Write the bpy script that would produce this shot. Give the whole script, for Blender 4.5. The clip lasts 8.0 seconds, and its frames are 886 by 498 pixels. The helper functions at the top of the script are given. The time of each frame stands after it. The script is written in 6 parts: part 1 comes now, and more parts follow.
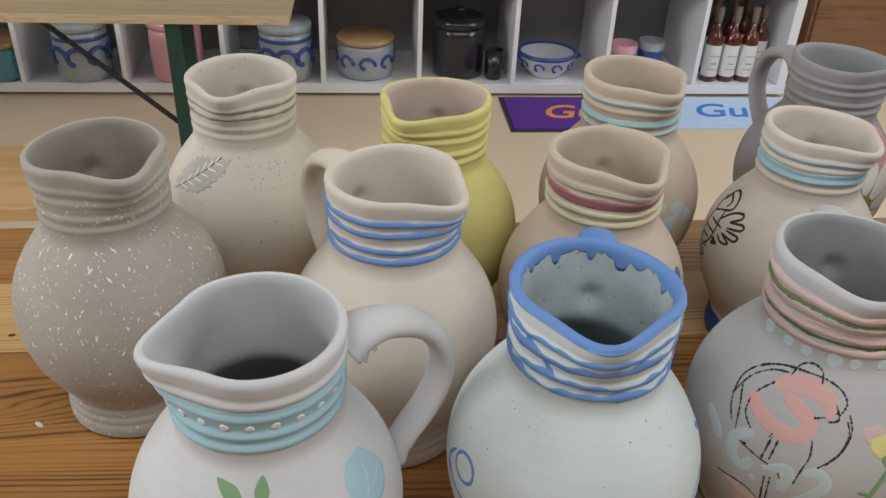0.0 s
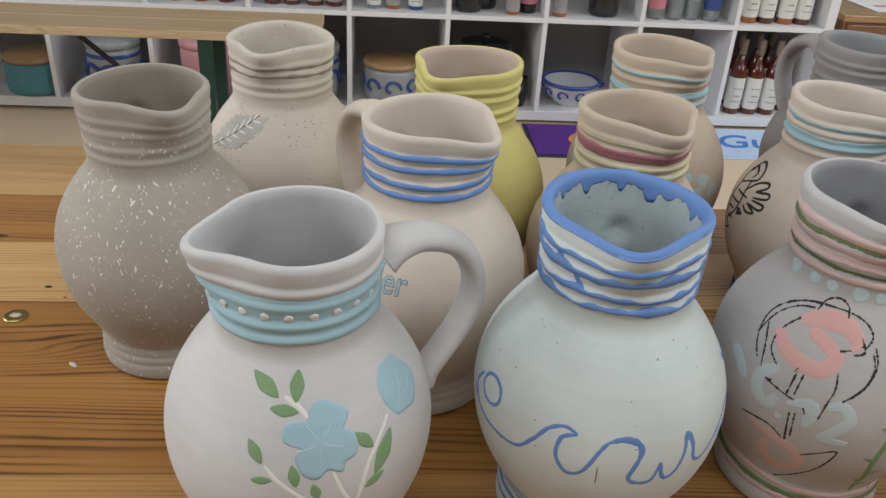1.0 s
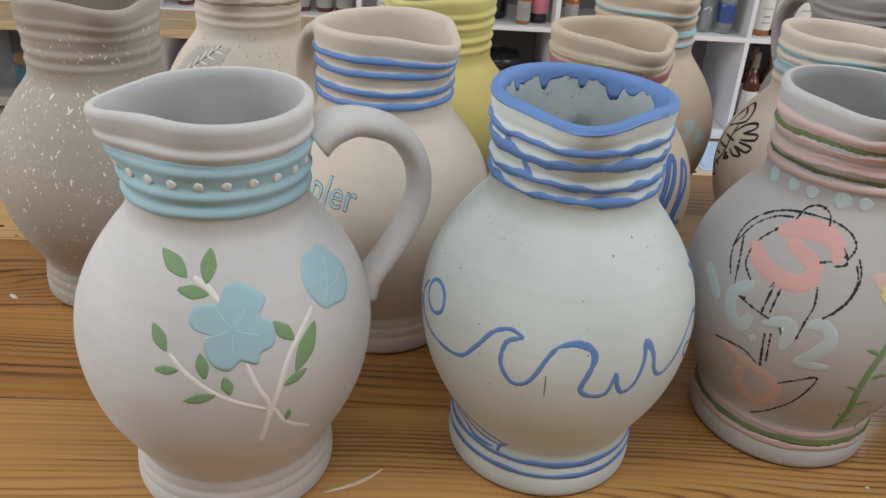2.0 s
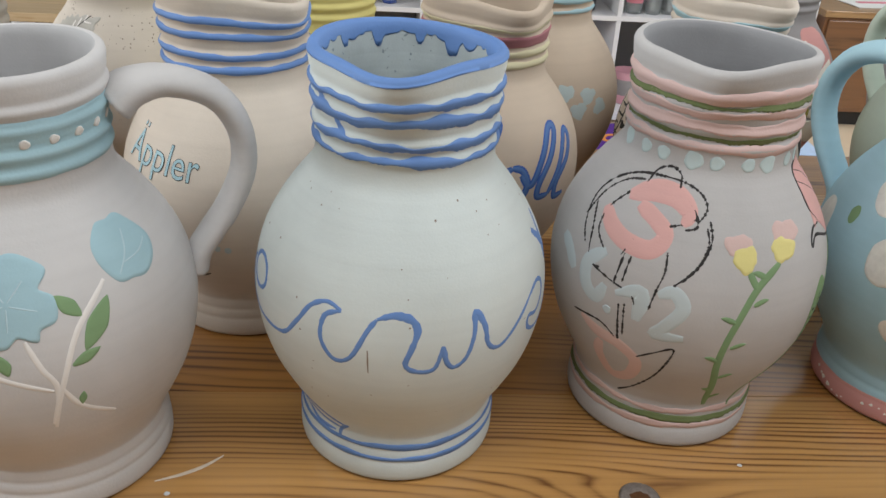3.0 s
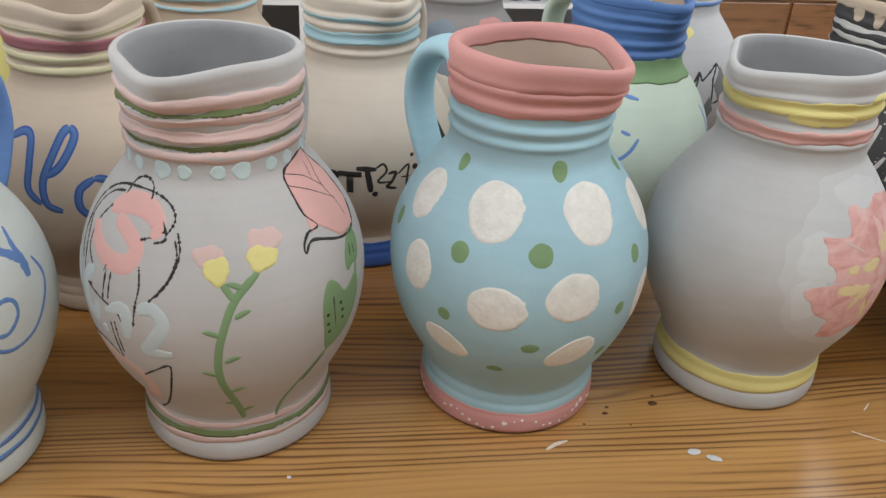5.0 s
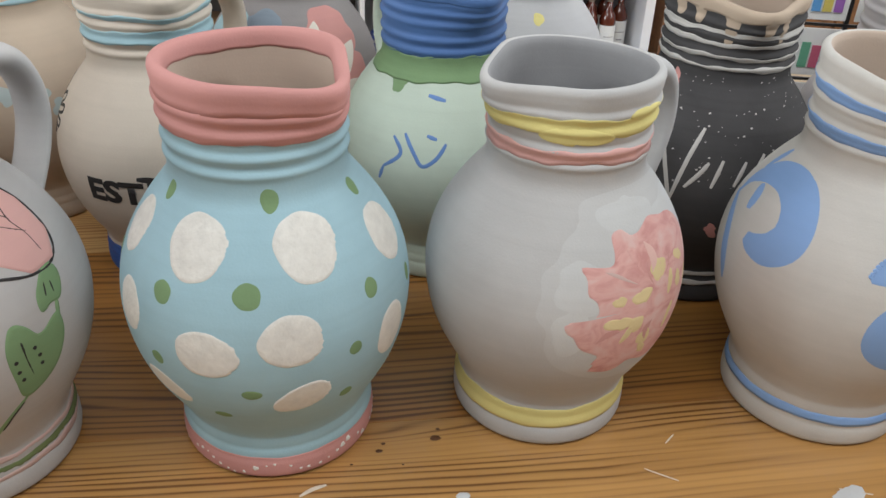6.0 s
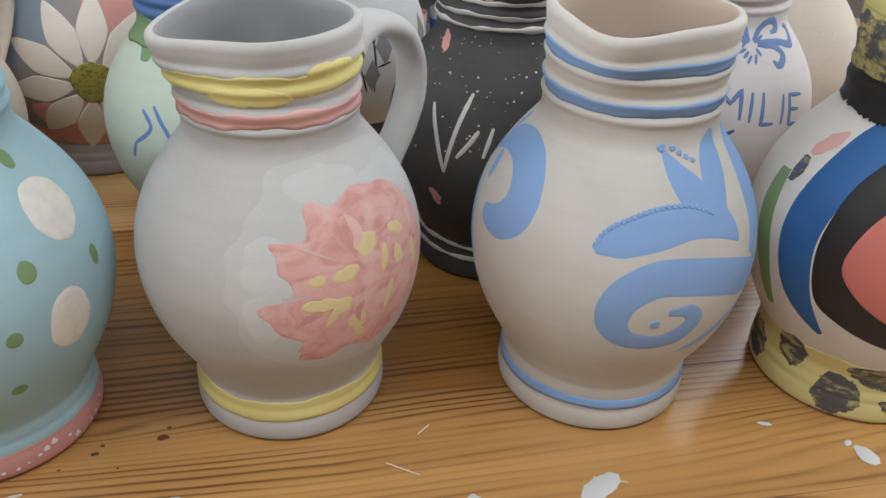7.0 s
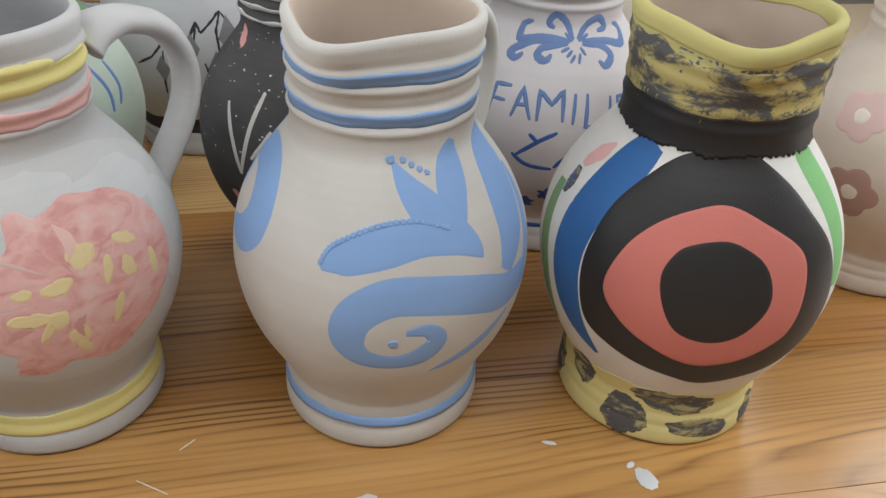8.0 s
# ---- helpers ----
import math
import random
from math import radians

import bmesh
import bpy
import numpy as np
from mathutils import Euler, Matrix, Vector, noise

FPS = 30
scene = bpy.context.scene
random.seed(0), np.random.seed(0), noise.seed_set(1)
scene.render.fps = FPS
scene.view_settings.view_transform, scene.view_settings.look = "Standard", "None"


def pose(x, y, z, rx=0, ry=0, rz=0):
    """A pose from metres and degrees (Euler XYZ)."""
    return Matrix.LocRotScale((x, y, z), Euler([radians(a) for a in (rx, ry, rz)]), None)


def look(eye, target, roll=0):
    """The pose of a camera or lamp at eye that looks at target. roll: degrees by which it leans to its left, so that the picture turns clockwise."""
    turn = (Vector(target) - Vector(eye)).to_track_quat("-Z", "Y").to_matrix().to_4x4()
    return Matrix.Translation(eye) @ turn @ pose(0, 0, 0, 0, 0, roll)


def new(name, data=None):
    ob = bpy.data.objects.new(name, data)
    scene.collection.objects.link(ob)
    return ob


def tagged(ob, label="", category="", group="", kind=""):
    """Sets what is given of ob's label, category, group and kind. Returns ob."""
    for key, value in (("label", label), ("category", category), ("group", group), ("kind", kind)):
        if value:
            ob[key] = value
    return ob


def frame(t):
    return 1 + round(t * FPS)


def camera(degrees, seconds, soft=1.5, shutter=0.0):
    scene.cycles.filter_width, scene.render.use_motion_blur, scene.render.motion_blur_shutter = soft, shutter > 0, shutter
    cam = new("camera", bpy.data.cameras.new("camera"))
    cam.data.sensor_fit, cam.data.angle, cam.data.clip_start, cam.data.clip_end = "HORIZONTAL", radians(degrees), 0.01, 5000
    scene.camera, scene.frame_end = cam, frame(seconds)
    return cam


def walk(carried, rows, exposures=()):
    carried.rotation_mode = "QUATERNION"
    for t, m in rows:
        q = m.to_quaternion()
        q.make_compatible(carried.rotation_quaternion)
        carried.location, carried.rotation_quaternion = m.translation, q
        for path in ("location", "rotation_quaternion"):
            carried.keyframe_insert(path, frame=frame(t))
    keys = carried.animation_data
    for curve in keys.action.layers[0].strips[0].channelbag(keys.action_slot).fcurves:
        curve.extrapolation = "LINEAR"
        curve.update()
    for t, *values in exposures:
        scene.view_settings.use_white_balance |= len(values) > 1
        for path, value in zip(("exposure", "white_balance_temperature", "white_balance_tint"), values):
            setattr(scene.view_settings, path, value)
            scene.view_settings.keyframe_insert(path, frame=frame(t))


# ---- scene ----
cam = camera(56.27, 8.0, soft=1.5)
# seconds, place, heading, tilt and lean of the camera
PATH_ROWS = [
    (0.0, 0.0000, -0.0000, 1.1747, -0.78, -32.14, 2.59),
    (0.5, -0.0064, -0.0176, 1.1610, -0.17, -31.09, 3.02),
    (1.0, -0.0048, -0.0389, 1.1316, 0.82, -29.58, 3.40),
    (1.2, 0.0033, -0.0411, 1.1187, 1.28, -29.05, 3.42),
    (2.3, 0.0494, -0.0297, 1.0540, 2.17, -27.78, 3.89),
    (2.5, 0.0653, -0.0228, 1.0523, 1.91, -27.91, 3.75),
    (3.0, 0.1012, -0.0150, 1.0479, 1.09, -28.46, 3.44),
    (3.5, 0.1362, -0.0185, 1.0591, -0.00, -28.85, 3.16),
    (4.0, 0.1896, -0.0108, 1.0623, -1.50, -28.92, 3.24),
    (4.5, 0.2465, -0.0029, 1.0502, -2.74, -28.75, 3.34),
    (4.7, 0.2706, -0.0009, 1.0548, -3.02, -28.64, 3.09),
    (5.8, 0.3808, 0.0356, 1.0641, -2.95, -31.09, 2.40),
    (6.0, 0.4175, 0.0486, 1.0696, -3.43, -31.34, 2.47),
    (6.5, 0.4801, 0.0662, 1.0437, -5.10, -31.53, 2.27),
    (7.0, 0.5321, 0.0685, 1.0494, -5.97, -31.81, 2.26),
    (7.5, 0.5795, 0.0726, 1.0513, -6.24, -32.43, 2.32),
    (8.0, 0.6399, 0.0821, 1.0555, -5.85, -33.16, 2.99),
]


def aim(x, y, z, yaw, pitch, roll):
    ahead = Vector((-math.sin(radians(yaw)) * math.cos(radians(pitch)), math.cos(radians(yaw)) * math.cos(radians(pitch)), math.sin(radians(pitch))))
    return look((x, y, z), Vector((x, y, z)) + ahead, roll)


walk(cam, [(t, aim(*row)) for t, *row in PATH_ROWS], [(0.0, -0.77), (1.2, -0.77), (3.0, -0.57), (4.5, -0.47), (8.0, -0.50)])

# ---- light ----
HEADING = 5.7            # the room's axes against the camera's first heading
ROOM = pose(0, 0, 0, 0, 0, HEADING)
world = bpy.data.worlds.new("sky")
scene.world = world
world.use_nodes = True
sky = world.node_tree.nodes.new("ShaderNodeTexSky")
sky.sky_type, sky.sun_disc, sky.sun_elevation, sky.sun_rotation = "NISHITA", False, radians(38), radians(200)
world.node_tree.links.new(sky.outputs[0], world.node_tree.nodes["Background"].inputs[0])
world.node_tree.nodes["Background"].inputs[1].default_value = 0.10


def window_light(name, m, w, h, watts, colour):
    lamp = bpy.data.lights.new(name, "AREA")
    lamp.shape, lamp.size, lamp.size_y, lamp.energy, lamp.color = "RECTANGLE", w, h, watts, colour
    ob = new(name, lamp)
    ob.matrix_world = ROOM @ m
    return ob


# daylight from unseen openings, added to fit the shading: a long roof window over the camera, a roof window in the
# corner and the windows of the side walls
DAY = (0.955, 0.98, 0.985)
window_light("added_roof_daylight", pose(0.35, -0.58, 2.93, 12, 0, 0), 4.2, 0.62, 75, DAY)
window_light("added_roof_daylight", pose(2.55, 2.4, 2.93, 0, 0, 0), 1.4, 1.4, 50, DAY)
window_light("window_daylight", pose(-3.12, 0.7, 1.8, 90, 0, -90), 1.7, 1.3, 92, DAY)
window_light("window_daylight", pose(3.22, 0.9, 1.8, 90, 0, 90), 1.7, 1.3, 58, DAY)

# ---- materials ----


def material(name):
    m = bpy.data.materials.new(name)
    m.use_nodes = True
    return m, m.node_tree.nodes, m.node_tree.links, m.node_tree.nodes["Principled BSDF"]


def mapped(nodes, links, scale, source="Object"):
    tc, mp = nodes.new("ShaderNodeTexCoord"), nodes.new("ShaderNodeMapping")
    mp.inputs["Scale"].default_value = scale
    links.new(tc.outputs[source], mp.inputs[0])
    return mp


def noise_tex(nodes, links, vec, scale, detail=4, rough=0.55, distort=0.0):
    n = nodes.new("ShaderNodeTexNoise")
    n.inputs["Scale"].default_value, n.inputs["Detail"].default_value = scale, detail
    n.inputs["Roughness"].default_value, n.inputs["Distortion"].default_value = rough, distort
    links.new(vec.outputs[0], n.inputs["Vector"])
    return n


def ramp(nodes, links, src, stops):
    r = nodes.new("ShaderNodeValToRGB")
    while len(r.color_ramp.elements) < len(stops):
        r.color_ramp.elements.new(0.5)
    for e, (p, c) in zip(r.color_ramp.elements, stops):
        e.position, e.color = p, (*c, 1)
    links.new(src, r.inputs[0])
    return r


def shade(c, k):
    return tuple(min(1, v * k) for v in c)


def bump(nodes, links, bsdf, src, strength, dist):
    b = nodes.new("ShaderNodeBump")
    b.inputs["Strength"].default_value, b.inputs["Distance"].default_value = strength, dist
    links.new(src, b.inputs["Height"])
    links.new(b.outputs[0], bsdf.inputs["Normal"])
    return b


def plain(name, colour, rough=0.6, var=0.08, scale=14.0, grain=400.0, relief=0.15, metal=0.0, dist=0.0004, coat=0.0):
    """A surface with variation at two scales and a fine relief."""
    m, n, l, b = material(name)
    vec = mapped(n, l, (1, 1, 1))
    big, fine = noise_tex(n, l, vec, scale, 5), noise_tex(n, l, vec, grain, 3)
    mix = n.new("ShaderNodeMath")
    mix.operation = "MULTIPLY_ADD"
    l.new(fine.outputs[0], mix.inputs[0])
    mix.inputs[1].default_value = 0.35
    l.new(big.outputs[0], mix.inputs[2])
    r = ramp(n, l, mix.outputs[0], [(0.4, shade(colour, 1 - var)), (0.95, shade(colour, 1 + var))])
    l.new(r.outputs[0], b.inputs["Base Color"])
    b.inputs["Roughness"].default_value, b.inputs["Metallic"].default_value = rough, metal
    b.inputs["Coat Weight"].default_value = coat
    bump(n, l, b, fine.outputs[0], relief, dist)
    return m


def clay(name, colour, var=0.10, specks=0.0, speck_colour=(0.2, 0.16, 0.12), rough=0.86):
    """Unglazed fired clay: fine grain, faint throwing lines, cloudy tone, some specks."""
    m, n, l, b = material(name)
    vec = mapped(n, l, (1, 1, 1))
    lines = mapped(n, l, (3, 3, 260))
    cloud, fine = noise_tex(n, l, vec, 22, 5), noise_tex(n, l, vec, 900, 3)
    throw = noise_tex(n, l, lines, 1.0, 3)
    add = n.new("ShaderNodeMath")
    add.operation = "MULTIPLY_ADD"
    l.new(throw.outputs[0], add.inputs[0])
    add.inputs[1].default_value = 0.3
    l.new(cloud.outputs[0], add.inputs[2])
    r = ramp(n, l, add.outputs[0], [(0.35, shade(colour, 1 - var)), (0.95, shade(colour, 1 + var))])
    out = r.outputs[0]
    if specks:
        sp = noise_tex(n, l, vec, 330, 2)
        s = ramp(n, l, sp.outputs[0], [(0.70 - specks, (0, 0, 0)), (0.73 - specks, (1, 1, 1))])
        mx = n.new("ShaderNodeMix")
        mx.data_type = "RGBA"
        l.new(s.outputs[0], mx.inputs[0])
        l.new(out, mx.inputs[6])
        mx.inputs[7].default_value = (*speck_colour, 1)
        out = mx.outputs[2]
    l.new(out, b.inputs["Base Color"])
    b.inputs["Roughness"].default_value = rough
    b.inputs["Specular IOR Level"].default_value = 0.3
    hb = n.new("ShaderNodeMath")
    hb.operation = "MULTIPLY_ADD"
    l.new(throw.outputs[0], hb.inputs[0])
    hb.inputs[1].default_value = 0.8
    l.new(fine.outputs[0], hb.inputs[2])
    bump(n, l, b, hb.outputs[0], 0.22, 0.0004)
    return m


def add_node(n, l, op, a, b, c=None):
    """A math node on two or three numbers or sockets."""
    m = n.new("ShaderNodeMath")
    m.operation = op
    for i, v in enumerate((a, b, c)):
        if v is None:
            continue
        if isinstance(v, (int, float)):
            m.inputs[i].default_value = v
        else:
            l.new(v, m.inputs[i])
    return m.outputs[0]


def wood(name, light, dark, coat=1.0, rough=0.42, period=0.0034, wander=1.0, knots=(), tone=0.14):
    """Varnished softwood: flowing growth lines of uneven width that bend round knots, each board its own."""
    m, n, l, b = material(name)
    vec = mapped(n, l, (1, 1, 1))
    info = n.new("ShaderNodeObjectInfo")
    shift = n.new("ShaderNodeVectorMath")
    shift.operation = "MULTIPLY_ADD"
    l.new(info.outputs["Random"], shift.inputs[0])
    shift.inputs[1].default_value = (7.0, 3.0, 5.0)
    l.new(vec.outputs[0], shift.inputs[2])

    def stretched(sx, sy):
        mp = n.new("ShaderNodeMapping")
        mp.inputs["Scale"].default_value = (sx, sy, sy)
        l.new(shift.outputs[0], mp.inputs[0])
        return mp
    flow = noise_tex(n, l, stretched(1.5, 5.0), 1.0, 2, 0.4).outputs[0]
    wobble = noise_tex(n, l, stretched(7.0, 22.0), 1.0, 3, 0.5).outputs[0]
    drift = noise_tex(n, l, stretched(0.8, 26.0), 1.0, 2, 0.5).outputs[0]
    sep = n.new("ShaderNodeSeparateXYZ")
    l.new(vec.outputs[0], sep.inputs[0])
    across = add_node(n, l, "MULTIPLY_ADD", flow, 0.085 * wander, sep.outputs["Y"])
    across = add_node(n, l, "MULTIPLY_ADD", wobble, 0.006 * wander, across)
    across = add_node(n, l, "MULTIPLY_ADD", info.outputs["Random"], 0.731, across)
    for kx, ky, wx, wy, push in knots:
        dx = add_node(n, l, "DIVIDE", add_node(n, l, "SUBTRACT", sep.outputs["X"], kx), wx)
        dy = add_node(n, l, "DIVIDE", add_node(n, l, "SUBTRACT", sep.outputs["Y"], ky), wy)
        q = add_node(n, l, "ADD", add_node(n, l, "MULTIPLY", dx, dx), add_node(n, l, "MULTIPLY", dy, dy))
        bell = add_node(n, l, "DIVIDE", push, add_node(n, l, "ADD", q, 1.0))
        across = add_node(n, l, "ADD", across, bell)
    turns = add_node(n, l, "FRACT", add_node(n, l, "DIVIDE", add_node(n, l, "MULTIPLY_ADD", drift, 0.030 * wander, across), period), 0.0)
    fibre = noise_tex(n, l, stretched(10, 900), 1.0, 3).outputs[0]
    streak = noise_tex(n, l, stretched(1.6, 150), 1.0, 5, 0.66).outputs[0]
    blot = noise_tex(n, l, stretched(1.6, 34), 1.0, 4, 0.6).outputs[0]
    width = noise_tex(n, l, stretched(4, 40), 1.0, 2).outputs[0]
    edge = ramp(n, l, turns, [(0.0, (0.45, 0.45, 0.45)), (0.08, (0.08, 0.08, 0.08)), (0.3, (0, 0, 0)), (0.55, (0.14, 0.14, 0.14)), (0.86, (1, 1, 1)), (1.0, (0.45, 0.45, 0.45))])
    amp = n.new("ShaderNodeMapRange")
    amp.inputs[1].default_value, amp.inputs[2].default_value = 0.32, 0.68
    amp.inputs[3].default_value, amp.inputs[4].default_value = 0.02, 0.50
    l.new(width, amp.inputs[0])
    late = add_node(n, l, "MULTIPLY", edge.outputs[0], amp.outputs[0])
    a1 = add_node(n, l, "MULTIPLY_ADD", fibre, 0.16, late)
    a2 = add_node(n, l, "MULTIPLY_ADD", streak, 0.52, a1)
    a3 = add_node(n, l, "MULTIPLY_ADD", blot, 0.60, a2)
    mid = tuple(0.58 * p + 0.42 * q for p, q in zip(light, dark))
    r = ramp(n, l, a3, [(0.50, light), (0.80, mid), (1.20, dark)])
    hs = n.new("ShaderNodeHueSaturation")
    vr = n.new("ShaderNodeMapRange")
    vr.inputs[3].default_value, vr.inputs[4].default_value = 1 - tone, 1 + tone
    l.new(info.outputs["Random"], vr.inputs[0])
    l.new(vr.outputs[0], hs.inputs["Value"])
    l.new(r.outputs[0], hs.inputs["Color"])
    l.new(hs.outputs[0], b.inputs["Base Color"])
    b.inputs["Roughness"].default_value = rough
    b.inputs["Coat Weight"].default_value, b.inputs["Coat Roughness"].default_value = coat, 0.24
    bump(n, l, b, a1, 0.06, 0.0005)
    return m


# knots of the table top: place, reach along and across the grain, push of the growth lines
KNOT_FLOW = [(0.219, 0.2495, 0.055, 0.014, 0.020), (-0.262, 0.441, 0.05, 0.016, 0.022), (0.86, 0.215, 0.10, 0.022, 0.05), (-0.335, 0.682, 0.06, 0.012, 0.014), (0.43, 0.315, 0.05, 0.012, 0.010)]
TABLE_WOOD = wood("varnished pine", (0.45, 0.208, 0.050), (0.125, 0.044, 0.010), period=0.0060, knots=KNOT_FLOW, tone=0.05)
# front planks: a paler board's tone plus the table's sheen put into the colour
GOLD_WOOD = wood("paler pine with painted sheen", (0.56, 0.298, 0.094), (0.175, 0.071, 0.018), period=0.0046, knots=KNOT_FLOW, tone=0.05)
PALE_PLANK = wood("pale varnished pine", (0.76, 0.49, 0.21), (0.44, 0.21, 0.065), knots=KNOT_FLOW, tone=0.05)
BENCH_WOOD = wood("bench pine", (0.66, 0.42, 0.18), (0.42, 0.2, 0.06))
PALE_WOOD = wood("pale bench wood", (0.66, 0.5, 0.31), (0.5, 0.34, 0.18), coat=0.1, rough=0.6)
CHEST_WOOD = wood("brown chest wood", (0.24, 0.1, 0.035), (0.1, 0.04, 0.012), period=0.012)
LID_WOOD = wood("wooden lid", (0.45, 0.27, 0.12), (0.3, 0.16, 0.06), period=0.006)
FLOOR_MAT = plain("cream laminate", (0.70, 0.56, 0.40), 0.5, 0.05, 3, 60, 0.05)
# wall and ceiling greys are assumed, kept dark to cut bounced light
WALL_MAT = plain("grey wall paint", (0.27, 0.262, 0.25), 0.9, 0.03, 3, 120, 0.2)
CEIL_MAT = plain("ceiling paint", (0.30, 0.29, 0.275), 0.95, 0.02, 3, 90, 0.1)
SHELF_MAT = plain("white shelf foil", (0.80, 0.80, 0.82), 0.35, 0.02, 4, 60, 0.03)
SHELF_BACK = plain("grey shelf back", (0.27, 0.265, 0.26), 0.8, 0.06, 4, 60, 0.03)
GREEN_STEEL = plain("dark green steel", (0.012, 0.05, 0.035), 0.4, 0.15, 30, 300, 0.05)
BLACK_STEEL = plain("black steel", (0.015, 0.015, 0.017), 0.4, 0.15, 30, 300, 0.05)
BRASS = plain("worn brass", (0.55, 0.42, 0.18), 0.35, 0.2, 300, 900, 0.2, metal=1.0)
GREY_METAL = plain("dull grey disc metal", (0.35, 0.32, 0.30), 0.5, 0.3, 300, 900, 0.3, metal=0.8)

# ---- mesh helpers ----


def mesh_object(name, verts, faces, mat, parent=None, label="", smooth=True):
    me = bpy.data.meshes.new(name)
    me.from_pydata([tuple(v) for v in verts], [], faces)
    me.validate()
    if smooth:
        me.shade_smooth()
    me.materials.append(mat)
    ob = new(name, me)
    if parent is not None:
        ob.parent = parent
    if label:
        ob["label"] = label
    return ob


def part(name, bm, mat, parent=None, label="", smooth=False):
    me = bpy.data.meshes.new(name)
    bmesh.ops.recalc_face_normals(bm, faces=bm.faces)
    bm.to_mesh(me)
    bm.free()
    if smooth:
        me.shade_smooth()
    me.materials.append(mat)
    ob = new(name, me)
    if parent is not None:
        ob.parent = parent
    if label:
        ob["label"] = label
    return ob


def box(bm, lo, hi, bevel=0.0):
    r = bmesh.ops.create_cube(bm, size=1.0)
    c = [(a + b) / 2 for a, b in zip(lo, hi)]
    s = [b - a for a, b in zip(lo, hi)]
    for v in r["verts"]:
        v.co = Vector((c[0] + v.co.x * s[0], c[1] + v.co.y * s[1], c[2] + v.co.z * s[2]))
    if bevel:
        es = list({e for v in r["verts"] for e in v.link_edges})
        bmesh.ops.bevel(bm, geom=es, offset=bevel, segments=2, affect="EDGES", profile=0.5)
    return bm


def boxed(lo, hi, bevel=0.0):
    return box(bmesh.new(), lo, hi, bevel)


def bar(bm, a, b, w, h):
    """A straight bar from a to b of section w x h."""
    a, b = Vector(a), Vector(b)
    m = Matrix.Translation((a + b) / 2) @ (b - a).to_track_quat("Z", "Y").to_matrix().to_4x4() @ Matrix.Diagonal((w, h, (b - a).length, 1))
    bmesh.ops.create_cube(bm, size=1.0, matrix=m)
    return bm


def lathe(name, rows, mat, parent=None, label="", seg=32, closed=True):
    """A turned form from rows of (radius, height)."""
    vs, fs = [], []
    for r, z in rows:
        for k in range(seg):
            a = 2 * math.pi * k / seg
            vs.append((r * math.cos(a), r * math.sin(a), z))
    for i in range(len(rows) - 1):
        for k in range(seg):
            k2 = (k + 1) % seg
            fs.append((i * seg + k, i * seg + k2, (i + 1) * seg + k2, (i + 1) * seg + k))
    if closed and rows[0][0] > 0.0005:
        fs.append(tuple(reversed(range(seg))))
    if closed and rows[-1][0] > 0.0005:
        fs.append(tuple(range((len(rows) - 1) * seg, len(rows) * seg)))
    return mesh_object(name, vs, fs, mat, parent, label)


def thing(name, m, label, category, group=""):
    e = new(name)
    e.matrix_world = m
    return tagged(e, label, category, group)


# ---- the room ----
X0, X1, Y0, Y1, TOP = -3.2, 3.3, -0.94, 3.42, 2.95


def setting(name, bm, mat, label):
    ob = part(name, bm, mat)
    ob.matrix_world = ROOM
    return tagged(ob, label, name.split("_")[0], kind="structure")


setting("floor", boxed((X0 - 0.3, Y0 - 0.3, -0.1), (X1 + 0.3, Y1 + 0.3, 0)), FLOOR_MAT, "cream-coloured smooth laminate floor of the workshop")
bm = bmesh.new()
xs = [X0 - 0.3, -1.8, 1.83, 2.5, 3.27, X1 + 0.3]
ys = [Y0 - 0.3, -0.92, -0.22, 1.68, 3.12, Y1 + 0.3]
for i in range(5):
    for j in range(5):
        if not (j == 1 and 1 <= i <= 2 or j == 3 and 2 < i + 1 <= 4 and i >= 2):
            box(bm, (xs[i], ys[j], TOP), (xs[i + 1], ys[j + 1], TOP + 0.1))
setting("ceiling", bm, CEIL_MAT, "plain grey ceiling out of view with two added roof openings")


def pierced(name, axis, at, lo, hi, holes, label):
    """A wall along x or y with window openings (from, to, sill, head)."""
    bm = bmesh.new()
    thick = 0.2
    edges = [lo]
    for a, b, s, h in holes:
        edges += [a, b]
    edges.append(hi)

    def put(a, b, z0, z1):
        if axis == "x":
            box(bm, (a, at - thick, z0), (b, at, z1))
        else:
            box(bm, (at - thick, a, z0), (at, b, z1))
    for i in range(0, len(edges), 2):
        put(edges[i], edges[i + 1], 0, TOP)
    for a, b, s, h in holes:
        put(a, b, 0, s)
        put(a, b, h, TOP)
    return setting(name, bm, WALL_MAT, label)


pierced("wall_south", "x", Y0, X0 - 0.2, X1 + 0.2, [], "plain grey painted wall behind the camera")
pierced("wall_north", "x", Y1 + 0.2, X0 - 0.2, X1 + 0.2, [], "plain grey painted wall behind the shelf")
pierced("wall_east", "y", X1 + 0.2, Y0, Y1, [(0.0, 1.8, 1.1, 2.5)], "grey painted side wall with one window opening")
pierced("wall_west", "y", X0, Y0, Y1, [(-0.2, 1.6, 1.1, 2.5)], "grey painted wall with one window opening")

